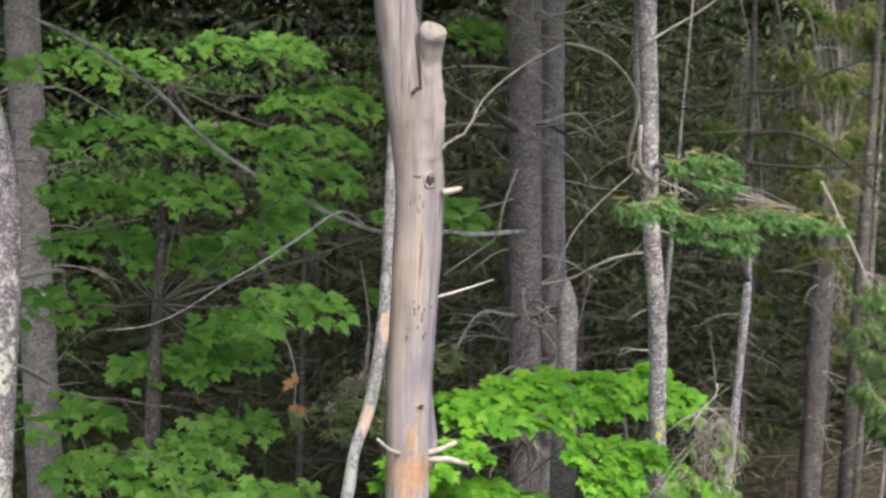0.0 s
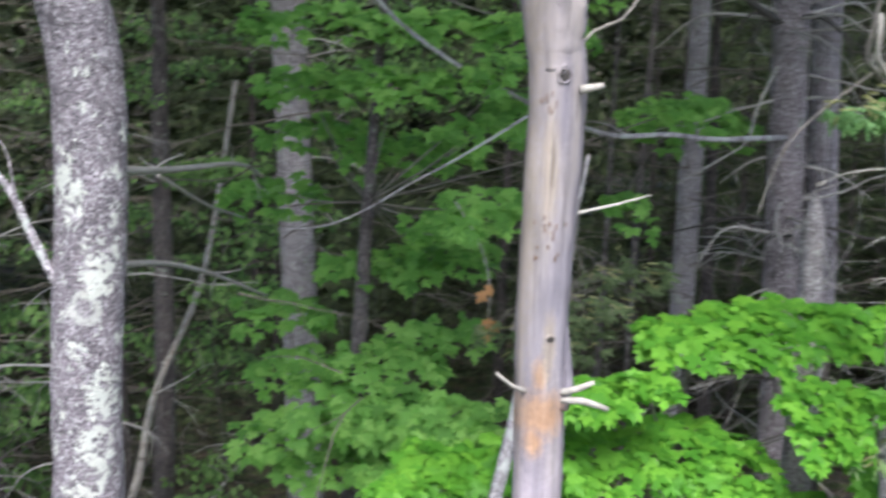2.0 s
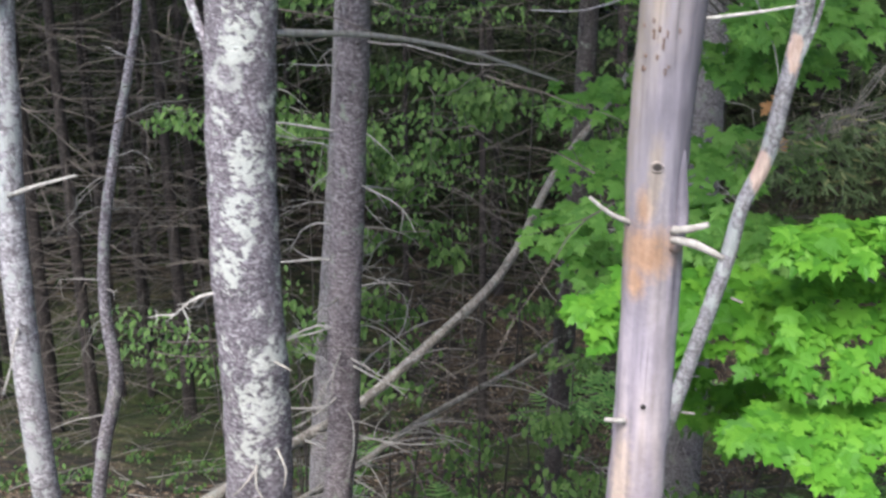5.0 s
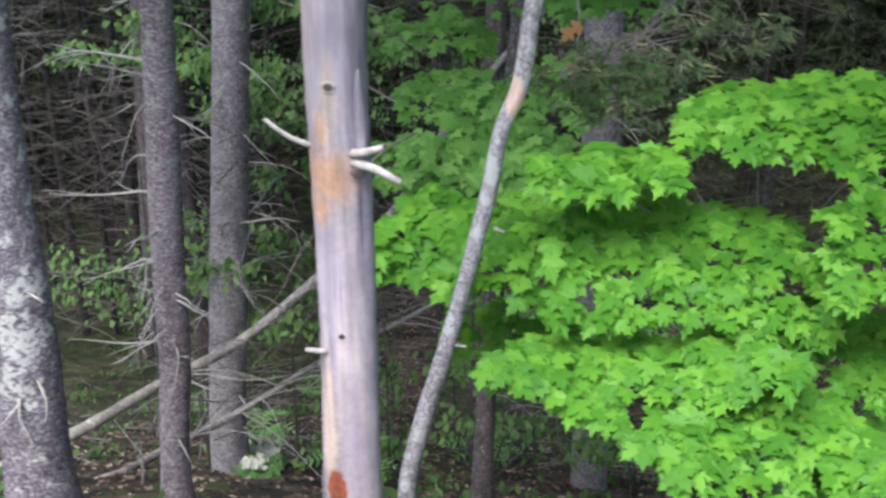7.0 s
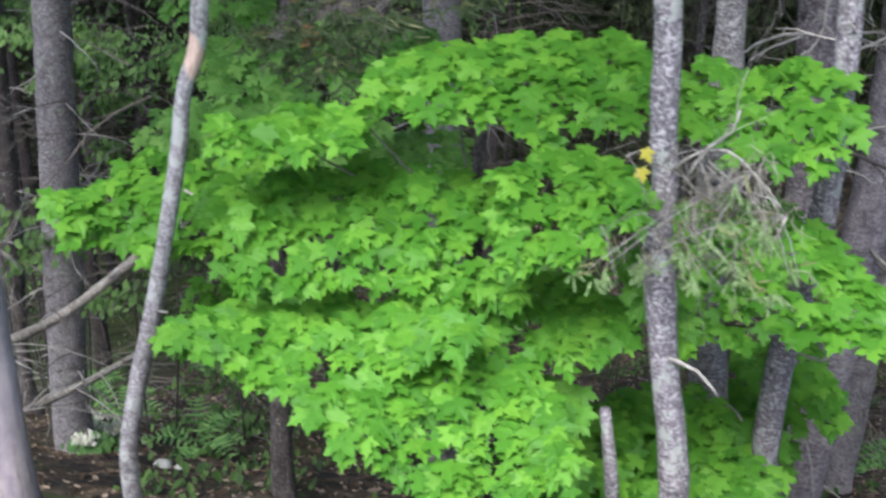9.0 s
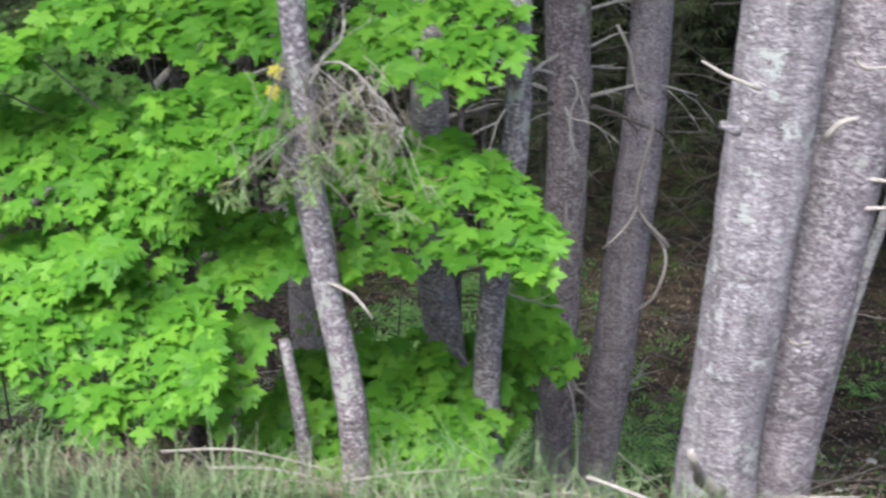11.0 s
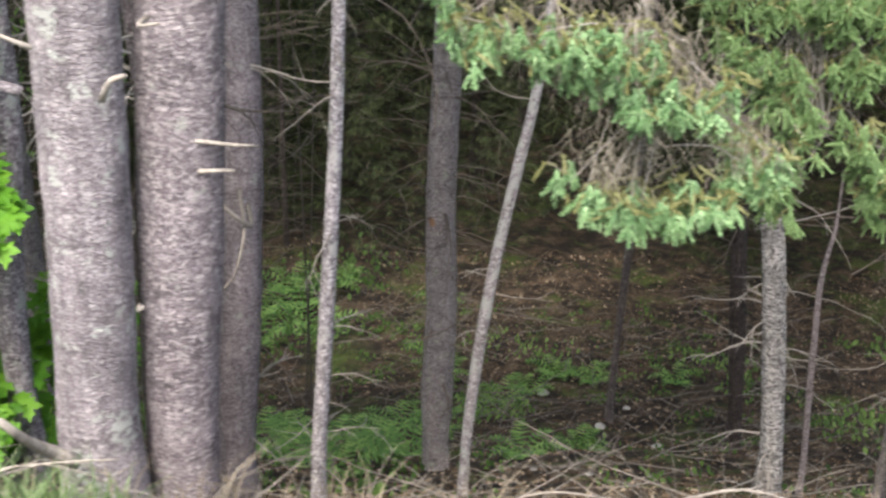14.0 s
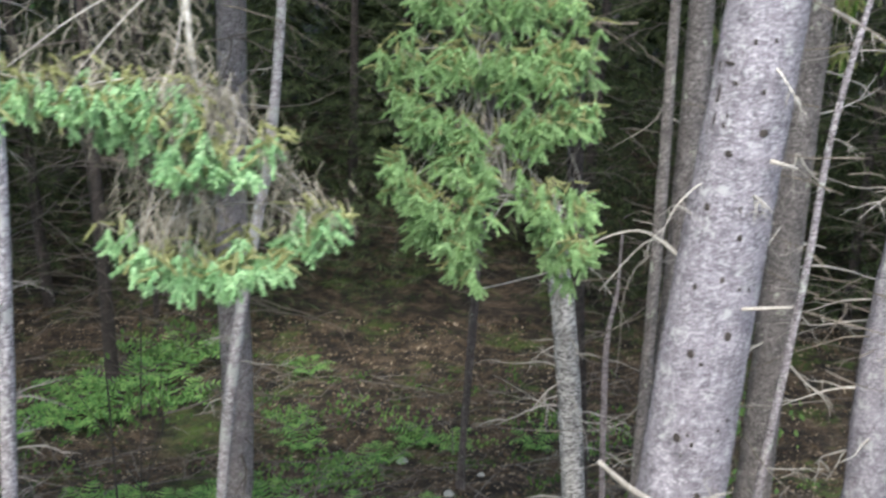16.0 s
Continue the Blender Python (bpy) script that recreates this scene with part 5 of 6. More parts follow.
SPRAYS_BACK = [
    (2.99, 9.2, 2.83, 0.5, 0.16), (3.75, 9.1, 2.8, 0.45, 0.16), (4.4, 8.8, 2.78, 0.42, 0.2), (4.09, 8.2, 2.57, 0.36, 0.15), (3.1, 9.8, 1.98, 0.45, 0.15), (3.7, 9.4, 1.88, 0.5, 0.17),
    (3.88, 8.0, 1.73, 0.42, 0.18), (3.4, 9.3, 1.06, 0.42, 0.16), (3.85, 9.2, 1.1, 0.4, 0.14), (4.12, 9.9, 1.06, 0.4, 0.16), (2.91, 9.2, 0.38, 0.42, 0.17), (3.37, 8.9, 0.48, 0.48, 0.2),
    (3.79, 9.0, 0.62, 0.4, 0.18), (3.09, 8.6, 0.22, 0.45, 0.2), (3.5, 8.6, 0.2, 0.5, 0.2), (3.66, 7.9, 0.42, 0.4, 0.16), (3.2, 8.8, -0.15, 0.6, 0.2), (3.65, 8.4, -0.1, 0.6, 0.2),
    (3.9, 9.5, -0.3, 0.5, 0.3), (4.8, 9.5, 3.05, 0.5, 0.2), (3.3, 10.4, 3.3, 0.7, 0.2), (4.3, 9.6, 3.45, 0.6, 0.2), (5.49, 8.6, 2.23, 0.3, 0.12),
    (3.0, 9.6, 2.35, 0.4, 0.16), (3.5, 9.0, 2.4, 0.42, 0.16), (2.8, 9.9, 1.5, 0.4, 0.15), (3.9, 9.0, 1.42, 0.35, 0.14), (2.75, 9.4, 0.75, 0.35, 0.14), (4.5, 9.2, 2.2, 0.35, 0.16), (3.9, 8.4, 2.15, 0.3, 0.13), (2.7, 9.0, 0.0, 0.4, 0.18)]
SPRAYS_RIGHT = [(5.92, 9.5, 2.05, 0.52, 0.34), (6.53, 9.8, 3.61, 0.35, 0.22), (5.22, 9.0, 1.47, 0.17, 0.23)]
maple("young_maple", "young maple with layered bright green leaves", [(4.75, 7.0, 1.25, 0.02), (4.72, 7.0, 0.3, 0.035), (4.7, 7.0, -0.6, 0.05), (4.7, 7.0, -1.4, 0.06)], SPRAYS_NEAR, 390, 0.108, 300, 31, (LEAF_SINGLE, LEAF_MAPLE), (TIER_TOP, TIER_SMALL, TIER_WEST, TIER_MAIN, TIER_RIGHT, TIER_UNDER, TIER_LOW, TIER_BOTTOM))
maple("side_maple", "low maple shoots with bright green leaves", [(6.02, 7.5, 0.8, 0.015), (6.0, 7.5, -0.4, 0.025), (5.98, 7.5, -1.8, 0.035)], SPRAYS_SIDE, 380, 0.108, 200, 32, (LEAF_SINGLE, LEAF_MAPLE), (TIER_SIDE, TIER_FOOT, TIER_EDGE))
maple("back_maple", "shaded maple with tiers of green leaves behind the snag", [(3.5, 9.3, 3.1, 0.025), (3.35, 9.2, 1.5, 0.045), (3.2, 9.05, -0.5, 0.07), (3.1, 9.0, -2.7, 0.085)], SPRAYS_BACK, 370, 0.108, 150, 33, (LEAF_SKYLIT_SINGLE, LEAF_SKYLIT))
maple("far_maple", "slender maple with sparse green leaves", [(6.0, 10.2, 3.8, 0.015), (5.9, 10.2, 1.5, 0.03), (5.85, 10.2, -3.6, 0.05)], SPRAYS_RIGHT, 330, 0.1, 40, 34, (LEAF_SKYLIT_SINGLE, LEAF_SKYLIT))

# ---------- conifer boughs ----------


def needle_finger(shape, p, d, length, rng, needle=0.018, count=46):
    """A shoot thickly set with short needles."""
    p, d = Vector(p), Vector(d).normalized()
    side = d.cross(Vector((0.2, 0.9, 0.4))).normalized()
    up = d.cross(side)
    shape.tube([p, p + d * length * 0.5, p + d * length], [0.003, 0.005, 0.002], 3, cap=False)
    for i in range(count):
        s = (i + rng.random()) / count
        a = rng.uniform(0, 2 * math.pi)
        n = side * math.cos(a) + up * math.sin(a)
        c = p + d * length * s
        t = c + (n + d * 0.8).normalized() * needle * (1.1 - 0.35 * s)
        w = d.cross(n) * 0.28 * needle
        shape.patch([c - w, c + w, t], [(0, 1, 2)])


def bough(name, label, stem, tiers, fingers, length, mat, seed, dry=20, hang=(0.0, -0.35, -0.9), spread=0.5, needle=0.018, dry_mat=NEEDLE_DRY, old=0.35, shaggy=0.02, twig_mat=TWIG_DEAD, thick=0.016):
    """A drooping bough: a stem, twigs to each tier, older needles above and green shoots along the tiers' lower rim."""
    rng = random.Random(seed)
    ob = thing(name, stem[0], label, "bough", "living conifer boughs")
    sh = Shape()
    limb(sh, stem, thick, 0.4 * thick, 6)
    part("stem", sh, twig_mat, ob)
    rods, green, aged, brown = Shape(), Shape(), Shape(), Shape()
    for nodes in tiers:
        rows = spline(nodes, 0.03)[:, :3]
        for _ in range(max(3, len(rows) // 3)):
            a, b = Vector(stem[rng.randint(1, len(stem) - 1)]), Vector(rows[rng.randrange(len(rows))])
            limb(rods, [a, (a + b) / 2 + Vector((rng.gauss(0, 0.03), rng.gauss(0, 0.03), 0.05)), b], 0.004, 0.0015, 4, 0.08, 0)
            for _ in range(dry // 11):
                q = a.lerp(b, rng.uniform(0.2, 0.95)) + Vector((rng.gauss(0, 0.05), rng.gauss(0, 0.05), 0.03 + abs(rng.gauss(0, 0.06))))
                twig(brown, q, (rng.gauss(0, 0.5), rng.gauss(0, 0.5), -0.7), rng.uniform(0.05, 0.15), 0.0022, 0.1, 2, rng)
        total = int(fingers * len(rows) / 20)
        hubs = [rng.randrange(len(rows)) for _ in range(max(4, total // 6))]
        for h in hubs:
            q = Vector(rows[h]) + Vector((rng.gauss(0, 0.012), rng.gauss(0, 0.06), rng.gauss(0, shaggy)))
            along = Vector(rows[min(h + 1, len(rows) - 1)] - rows[max(h - 1, 0)]).normalized()
            fall = (Vector(hang) + Vector((rng.gauss(0, 0.15), rng.gauss(0, 0.15), 0))).normalized()
            for k in range(total // len(hubs)):
                turn = rng.uniform(-1, 1) * 1.5 * spread
                d = fall * math.cos(turn) + along * math.sin(turn) + Vector((0, rng.gauss(0, 0.22), rng.gauss(0, 0.1)))
                if rng.random() < old:
                    lift = rng.uniform(0.01, 0.1)
                    d = d + along * rng.choice((-0.6, 0.6)) + Vector((0, 0, 0.35))
                    needle_finger(aged, q + Vector((rng.gauss(0, 0.02), 0.03, 0.6 * lift)), d, length * rng.uniform(0.7, 1.2), rng, needle * 0.8, 32)
                else:
                    needle_finger(green, q + d * rng.uniform(-0.02, 0.02), d, length * rng.uniform(0.65, 1.15), rng, needle)
    part("twigwork", rods, twig_mat, ob, kind="stuff")
    part("needle_spray", green, mat, ob, "needled green shoots", smooth=False, kind="stuff")
    part("old_needle_spray", aged, NEEDLE_OLD, ob, "older olive-brown shoots", smooth=False, kind="stuff")
    if dry:
        part("drywood", brown, dry_mat, ob, "dry brown twig tangle", smooth=False, kind="stuff")
    return ob


bough("spruce_bough", "drooping spruce bough with blue-green needle tips", [(8.95, 6.3, 2.3), (9.0, 5.9, 1.75), (9.05, 5.75, 1.4), (9.12, 5.7, 1.2), (9.1, 5.7, 1.0)],
      [[(8.38, 5.68, 1.5), (8.46, 5.65, 1.36), (8.56, 5.63, 1.33)], [(8.5, 5.65, 1.4), (8.7, 5.62, 1.35), (8.82, 5.6, 1.3), (8.93, 5.6, 1.3)], [(8.93, 5.58, 1.27), (9.08, 5.55, 1.22), (9.2, 5.55, 1.22), (9.3, 5.58, 1.24)],
       [(8.78, 5.62, 0.9), (8.9, 5.58, 0.87), (9.05, 5.55, 0.84), (9.2, 5.55, 0.85), (9.34, 5.58, 0.88)], [(9.38, 5.62, 0.98), (9.45, 5.62, 0.94), (9.5, 5.63, 0.96)], [(8.75, 5.6, 1.42), (8.95, 5.56, 1.38), (9.1, 5.56, 1.34)]],
      390, 0.07, NEEDLE_BLUE, 48, 480, needle=0.02, spread=0.55, shaggy=0.03, old=0.3)
bough("olive_bough", "drooping olive-green spruce bough with dry inner twigs", [(10.1, 9.0, 2.2), (10.1, 8.4, 1.4), (10.12, 8.1, 0.9), (10.15, 8.0, 0.5), (10.2, 7.95, 0.25)],
      [[(9.62, 8.0, 0.78), (9.75, 7.9, 0.66), (10.0, 7.85, 0.62)], [(10.15, 7.85, 0.62), (10.4, 7.9, 0.66), (10.6, 8.0, 0.72)], [(9.6, 7.95, 0.42), (9.75, 7.85, 0.28), (9.95, 7.82, 0.22), (10.05, 7.8, 0.34)], [(9.72, 7.9, 0.12), (9.9, 7.85, 0.02), (10.02, 7.8, 0.08)],
       [(9.92, 7.85, -0.02), (10.02, 7.82, -0.06)], [(10.25, 7.85, 0.36), (10.42, 7.85, 0.2), (10.6, 7.9, 0.24)], [(10.38, 7.85, 0.06), (10.52, 7.85, -0.04), (10.62, 7.9, 0.02)], [(9.55, 8.0, 0.98), (9.9, 7.9, 0.92), (10.3, 7.9, 0.94), (10.6, 8.0, 0.98)], [(9.7, 8.1, 1.22), (10.1, 8.0, 1.2), (10.5, 8.1, 1.22)], [(9.85, 7.88, 0.48), (10.1, 7.82, 0.44)]],
      400, 0.1, NEEDLE_DIM, 42, 130, spread=0.7, old=0.2, needle=0.021, shaggy=0.06)
bough("hemlock_spray", "light green hemlock spray hanging by a thin trunk", [(5.4, 6.15, 2.75), (5.2, 5.8, 2.78), (5.0, 5.45, 2.76), (5.3, 5.35, 2.68), (5.8, 5.3, 2.56)],
      [[(4.5, 5.35, 2.62), (4.62, 5.32, 2.66), (4.75, 5.3, 2.66)], [(4.8, 5.3, 2.86), (5.0, 5.3, 2.87), (5.22, 5.3, 2.84)], [(4.72, 5.3, 2.6), (4.95, 5.28, 2.56), (5.2, 5.28, 2.55), (5.45, 5.28, 2.52)], [(5.4, 5.28, 2.55), (5.7, 5.28, 2.5), (6.02, 5.3, 2.47)], [(4.9, 5.3, 2.78), (5.15, 5.28, 2.74)], [(4.85, 5.3, 2.5), (5.1, 5.28, 2.44), (5.35, 5.28, 2.42)]],
      300, 0.08, NEEDLE_SPRAY, 43, 10, twig_mat=TWIG_DARK, hang=(0.15, -0.5, -0.35), spread=0.7, needle=0.016, old=0.08)
bough("withered_bough", "half-withered bough, pale needles under a tangle of fine bare twigs", [(5.58, 6.1, 1.05), (5.66, 5.95, 1.2), (5.76, 5.92, 1.23), (5.86, 5.9, 1.16), (6.0, 5.88, 1.0)],
      [[(5.6, 5.92, 1.04), (5.7, 5.9, 0.96), (5.82, 5.9, 0.92)], [(5.78, 5.9, 1.1), (5.92, 5.88, 0.98), (6.05, 5.88, 0.88)], [(5.62, 5.9, 0.82), (5.78, 5.88, 0.74), (5.95, 5.88, 0.76)], [(5.85, 5.9, 0.78), (6.0, 5.88, 0.68), (6.12, 5.88, 0.72)], [(5.2, 5.95, 0.66), (5.35, 5.92, 0.72), (5.5, 5.95, 0.7)]],
      80, 0.07, NEEDLE_WAN, 44, 140, spread=0.8, dry_mat=NEEDLE_DRY, needle=0.016, old=0.2, thick=0.008)
branch(rtree, [(5.62, 5.95, 1.08), (5.7, 5.9, 1.25), (5.77, 5.88, 1.32), (5.79, 5.88, 1.4)], 0.008, 0.004, TWIG_DEAD, "", "twig", forks=3)
tangle = Shape()
rt = random.Random(71)
for k in range(60):
    p = Vector((5.62 + rt.gauss(0, 0.1), 5.85 + rt.gauss(0, 0.05), 1.0 + rt.uniform(-0.2, 0.3)))
    twig(tangle, p, (rt.gauss(0, 0.6), rt.gauss(0, 0.3), -0.5), rt.uniform(0.12, 0.35), 0.0028, 0.15, 2, rt)
part("twig_tangle", tangle, TWIG_DARK, rtree, "fine dead twig tangle", smooth=False, kind="stuff")
bough("shaded_hemlock_bough", "dull grey-green hemlock bough over the maple leaves", [(4.5, 8.2, 1.9), (4.3, 7.7, 1.5), (4.1, 7.4, 1.32), (3.9, 7.25, 1.22), (3.7, 7.2, 1.15)],
      [[(3.55, 7.3, 1.1), (3.8, 7.2, 1.15), (4.1, 7.2, 1.14)], [(3.8, 7.2, 1.25), (4.1, 7.15, 1.28), (4.45, 7.2, 1.24)], [(3.7, 7.25, 1.0), (4.0, 7.2, 1.04), (4.3, 7.2, 1.08)], [(4.2, 7.3, 1.4), (4.5, 7.35, 1.38), (4.8, 7.4, 1.34)]],
      190, 0.075, NEEDLE_DULL, 47, 60, hang=(0.0, -0.6, -0.3), spread=0.9, needle=0.014, old=0.1, shaggy=0.05, twig_mat=TWIG_DARK, thick=0.008)
bough("upper_spruce_bough", "hanging spruce bough deep in shade", [(12.2, 12.6, 4.5), (12.2, 12.2, 3.6), (12.25, 12.0, 2.6), (12.3, 11.9, 1.6)],
      [[(11.2, 12.0, 1.9), (11.8, 11.9, 1.5), (12.4, 11.9, 1.3), (12.9, 12.0, 1.5)], [(11.5, 12.0, 1.2), (12.0, 11.9, 0.8), (12.6, 11.9, 0.7)], [(11.4, 12.0, 2.6), (12.0, 11.9, 2.4), (12.8, 12.0, 2.5)], [(11.8, 11.9, 0.4), (12.2, 11.85, 0.2), (12.6, 11.9, 0.3)]],
      70, 0.16, NEEDLE_HEM, 45, 40, needle=0.026)

for i, (x, y, z) in enumerate(((12.7, 11.3, 1.6), (13.7, 11.8, 0.9), (13.2, 12.4, 2.9), (14.6, 12.5, 2.2), (11.0, 9.8, 2.7), (11.7, 10.3, 2.9), (10.5, 9.3, 3.5), (11.4, 9.9, 3.9))):
    bough("shaded_spruce_bough", "grey-green spruce bough hanging in the shade", [(x, y + 0.5, z + 1.6), (x, y + 0.2, z + 0.8), (x + 0.05, y, z), (x + 0.05, y - 0.05, z - 1.0)],
          [[(x - 0.5, y, z + 0.5), (x, y - 0.05, z + 0.3), (x + 0.5, y, z + 0.45)], [(x - 0.55, y, z - 0.1), (x, y - 0.05, z - 0.3), (x + 0.5, y, z - 0.15)], [(x - 0.4, y, z - 0.7), (x + 0.05, y - 0.05, z - 0.95), (x + 0.5, y, z - 0.75)], [(x - 0.2, y, z - 1.3), (x + 0.25, y, z - 1.4)]],
          70, 0.2, NEEDLE_HEM, 140 + i, 60, needle=0.032, old=0.7)

# ---------- hanging withered leaves ----------
wl = thing("withered_leaf_cluster", (3.76, 7.75, 1.3), "withered orange-brown leaves caught on a bare twig", "dead leaves")
branch(wl, [(3.6, 7.95, 1.75), (3.72, 7.8, 1.5), (3.76, 7.74, 1.3), (3.75, 7.72, 1.0)], 0.006, 0.002, TWIG_DEAD, "", "twig")
rw = random.Random(5)
for x, z in ((3.74, 1.05), (3.79, 1.02), (3.76, 0.97), (3.72, 1.22), (3.77, 1.25)):
    sh = Shape()
    m = leaf_pose(Vector((x, 7.72, z)), 0.078, rw, (0.2, -0.9, 0.2))
    sh.patch([m @ Vector((vx, vy, vz * 2.5)) for vx, vy, vz in LEAF_V], LEAF_F)
    part("withered_leaf", sh, LEAF_BROWN, wl, smooth=False)

# ---------- shrubs and undergrowth ----------
SMALL_V = [(0, 0, 0), (0.28, 0.35, -0.05), (0.2, 0.75, -0.1), (0, 1.0, -0.18), (-0.2, 0.75, -0.1), (-0.28, 0.35, -0.05)]
SMALL_F = [(0, 1, 2, 3), (0, 3, 4, 5)]


def leaf_cloud(shape, c, radii, count, size, rng, up=0.8):
    for _ in range(count):
        p = Vector((rng.gauss(0, 0.5) * radii[0], rng.gauss(0, 0.5) * radii[1], rng.gauss(0, 0.5) * radii[2])) + Vector(c)
        m = leaf_pose(p, size * rng.uniform(0.6, 1.3), rng, (rng.gauss(0, 0.4), -0.5, up))
        shape.patch([m @ Vector(v) for v in SMALL_V], SMALL_F)


def shrub(at, radii, count, size, seed, mat=LEAF_FAR):
    rng = random.Random(seed)
    x, y, z = at
    g = ground_z(x, y)
    ob = thing("understory_shrub", (x, y, g), "leafy green shrub in the shade of the trees", "shrub", "understory shrubs")
    sh = Shape()
    for _ in range(4 if z - g < 2.5 else 1):
        end = Vector((x + rng.gauss(0, 0.4) * radii[0], y + rng.gauss(0, 0.3), z + rng.uniform(0, 0.6) * radii[2]))
        limb(sh, [(x, y, g - 0.05), ((x + end.x) / 2 + 0.1, y, (g + end.z) / 2), end], 0.014, 0.004, 6, 0.3)
    part("stem", sh, STEM_DARK_SHADE, ob)
    sh = Shape()
    layers = max(2, int(radii[2] / 0.3))
    for k in range(layers * 2):
        c = (x + rng.gauss(0, 0.5) * radii[0], y + rng.gauss(0, 0.4) * radii[1], z + radii[2] * (2 * rng.random() - 1))
        leaf_cloud(sh, c, (radii[0] * 0.5, radii[1] * 0.5, 0.1), count // (layers * 2), size, rng)
    part("foliage", sh, mat, ob, smooth=False, kind="stuff")


for i, (at, radii, n) in enumerate((
        ((0.6, 12.5, -0.6), (0.9, 0.7, 0.8), 420), ((-0.2, 12.0, -2.6), (0.8, 0.6, 0.7), 320), ((1.6, 14.5, 2.4), (1.2, 0.8, 0.9), 420), ((3.0, 14.2, 0.4), (1.1, 0.8, 1.0), 420),
        ((1.9, 15.5, -0.8), (1.3, 0.9, 1.0), 460), ((2.4, 14.6, -3.6), (0.9, 0.7, 0.8), 360), ((4.9, 15.0, 2.6), (1.4, 0.9, 1.2), 460), ((0.2, 18.0, -3.0), (1.8, 1.0, 1.2), 460),
        ((-2.6, 17.0, -5.6), (1.5, 1.0, 0.7), 360), ((1.4, 13.4, -5.0), (0.9, 0.7, 0.5), 300), ((2.6, 12.6, -4.3), (0.8, 0.6, 0.6), 300), ((6.5, 14.0, 2.5), (1.3, 0.8, 0.9), 360),
        ((8.6, 21.0, -9.6), (0.9, 0.7, 0.35), 220), ((12.7, 24.5, -10.6), (1.0, 0.8, 0.4), 220),
        ((5.2, 20.5, -7.6), (1.6, 1.0, 0.9), 360), ((13.8, 17.5, -6.9), (1.3, 0.9, 0.9), 300), ((9.4, 26.4, -11.6), (1.6, 1.0, 0.5), 260), ((4.2, 12.8, -4.3), (0.8, 0.6, 0.7), 280), ((-0.4, 13.0, 0.8), (0.7, 0.6, 0.5), 380), ((-0.35, 13.2, -0.6), (0.7, 0.6, 0.6), 420), ((-1.4, 13.6, -1.0), (0.7, 0.6, 0.6), 320), ((1.5, 13.0, -0.7), (0.6, 0.5, 0.5), 320), ((0.7, 13.0, -2.6), (0.5, 0.5, 0.9), 320), ((-1.7, 14.0, 1.1), (0.8, 0.6, 0.6), 320), ((2.2, 18.5, 2.0), (2.2, 1.2, 1.6), 700), ((5.5, 19.0, 1.6), (2.2, 1.2, 1.8), 700), ((0.0, 20.0, 0.0), (2.2, 1.2, 1.6), 600), ((3.8, 17.5, -1.5), (1.8, 1.0, 1.2), 520), ((-2.5, 20.0, -2.5), (1.8, 1.0, 1.2), 420))):
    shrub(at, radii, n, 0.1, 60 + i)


def fern(x, y, seed, scale=1.0):
    rng = random.Random(seed)
    g = ground_z(x, y)
    ob = thing("fern", (x, y, g), "green fern tuft on the forest floor", "fern", "ferns")
    sh = Shape()
    for k in range(9):
        a = 2 * math.pi * k / 9 + rng.uniform(-0.3, 0.3)
        out = Vector((math.cos(a), math.sin(a), 0))
        ln = scale * rng.uniform(0.35, 0.6)
        mid = [Vector((x, y, g)) + out * ln * s + Vector((0, 0, ln * (1.3 * s - 0.85 * s * s))) for s in np.linspace(0, 1, 9)]
        side = out.cross(Vector((0, 0, 1)))
        for i in range(1, 9):
            w = ln * 0.26 * math.sin(math.pi * (0.12 + 0.85 * i / 9))
            for sgn in (-1, 1):
                tip = mid[i] + side * sgn * w + out * 0.04 * scale
                sh.patch([mid[i] - out * 0.024 * scale, mid[i] + out * 0.024 * scale, tip + out * 0.008 * scale, tip - out * 0.008 * scale], [(0, 1, 2, 3)])
    part("frond", sh, LEAF_FERN, ob, smooth=False, kind="stuff")


for i, (x, y) in enumerate(((5.9, 15.2), (6.9, 17.4), (5.4, 16.4), (6.3, 18.4), (7.5, 15.2), (5.1, 19.6), (6.6, 15.5), (7.1, 16.4), (6.2, 14.2), (5.8, 17.2), (7.6, 18.6), (6.9, 19.4), (9.1, 24.9), (8.0, 22.0), (12.2, 25.8), (10.4, 25.4), (7.0, 13.0), (1.2, 12.4), (-0.6, 14.6), (2.2, 15.8), (-3.0, 19.0), (9.8, 18.6), (8.9, 16.9), (-1.8, 21.5))):
    fern(x, y, 90 + i)

for i, (x, y) in enumerate(((2.5, 26.0), (3.1, 26.9), (2.0, 27.3), (2.6, 29.5), (3.4, 30.4), (2.2, 28.3), (3.9, 31.8), (3.0, 32.0), (4.4, 33.0), (7.3, 25.2), (7.0, 26.8), (9.7, 25.6), (8.6, 23.2), (6.9, 31.5), (1.4, 25.4), (4.2, 28.6))):
    fern(x, y, 130 + i, 1.8 if x < 4.3 else 1.1)

# ---------- far woods ----------


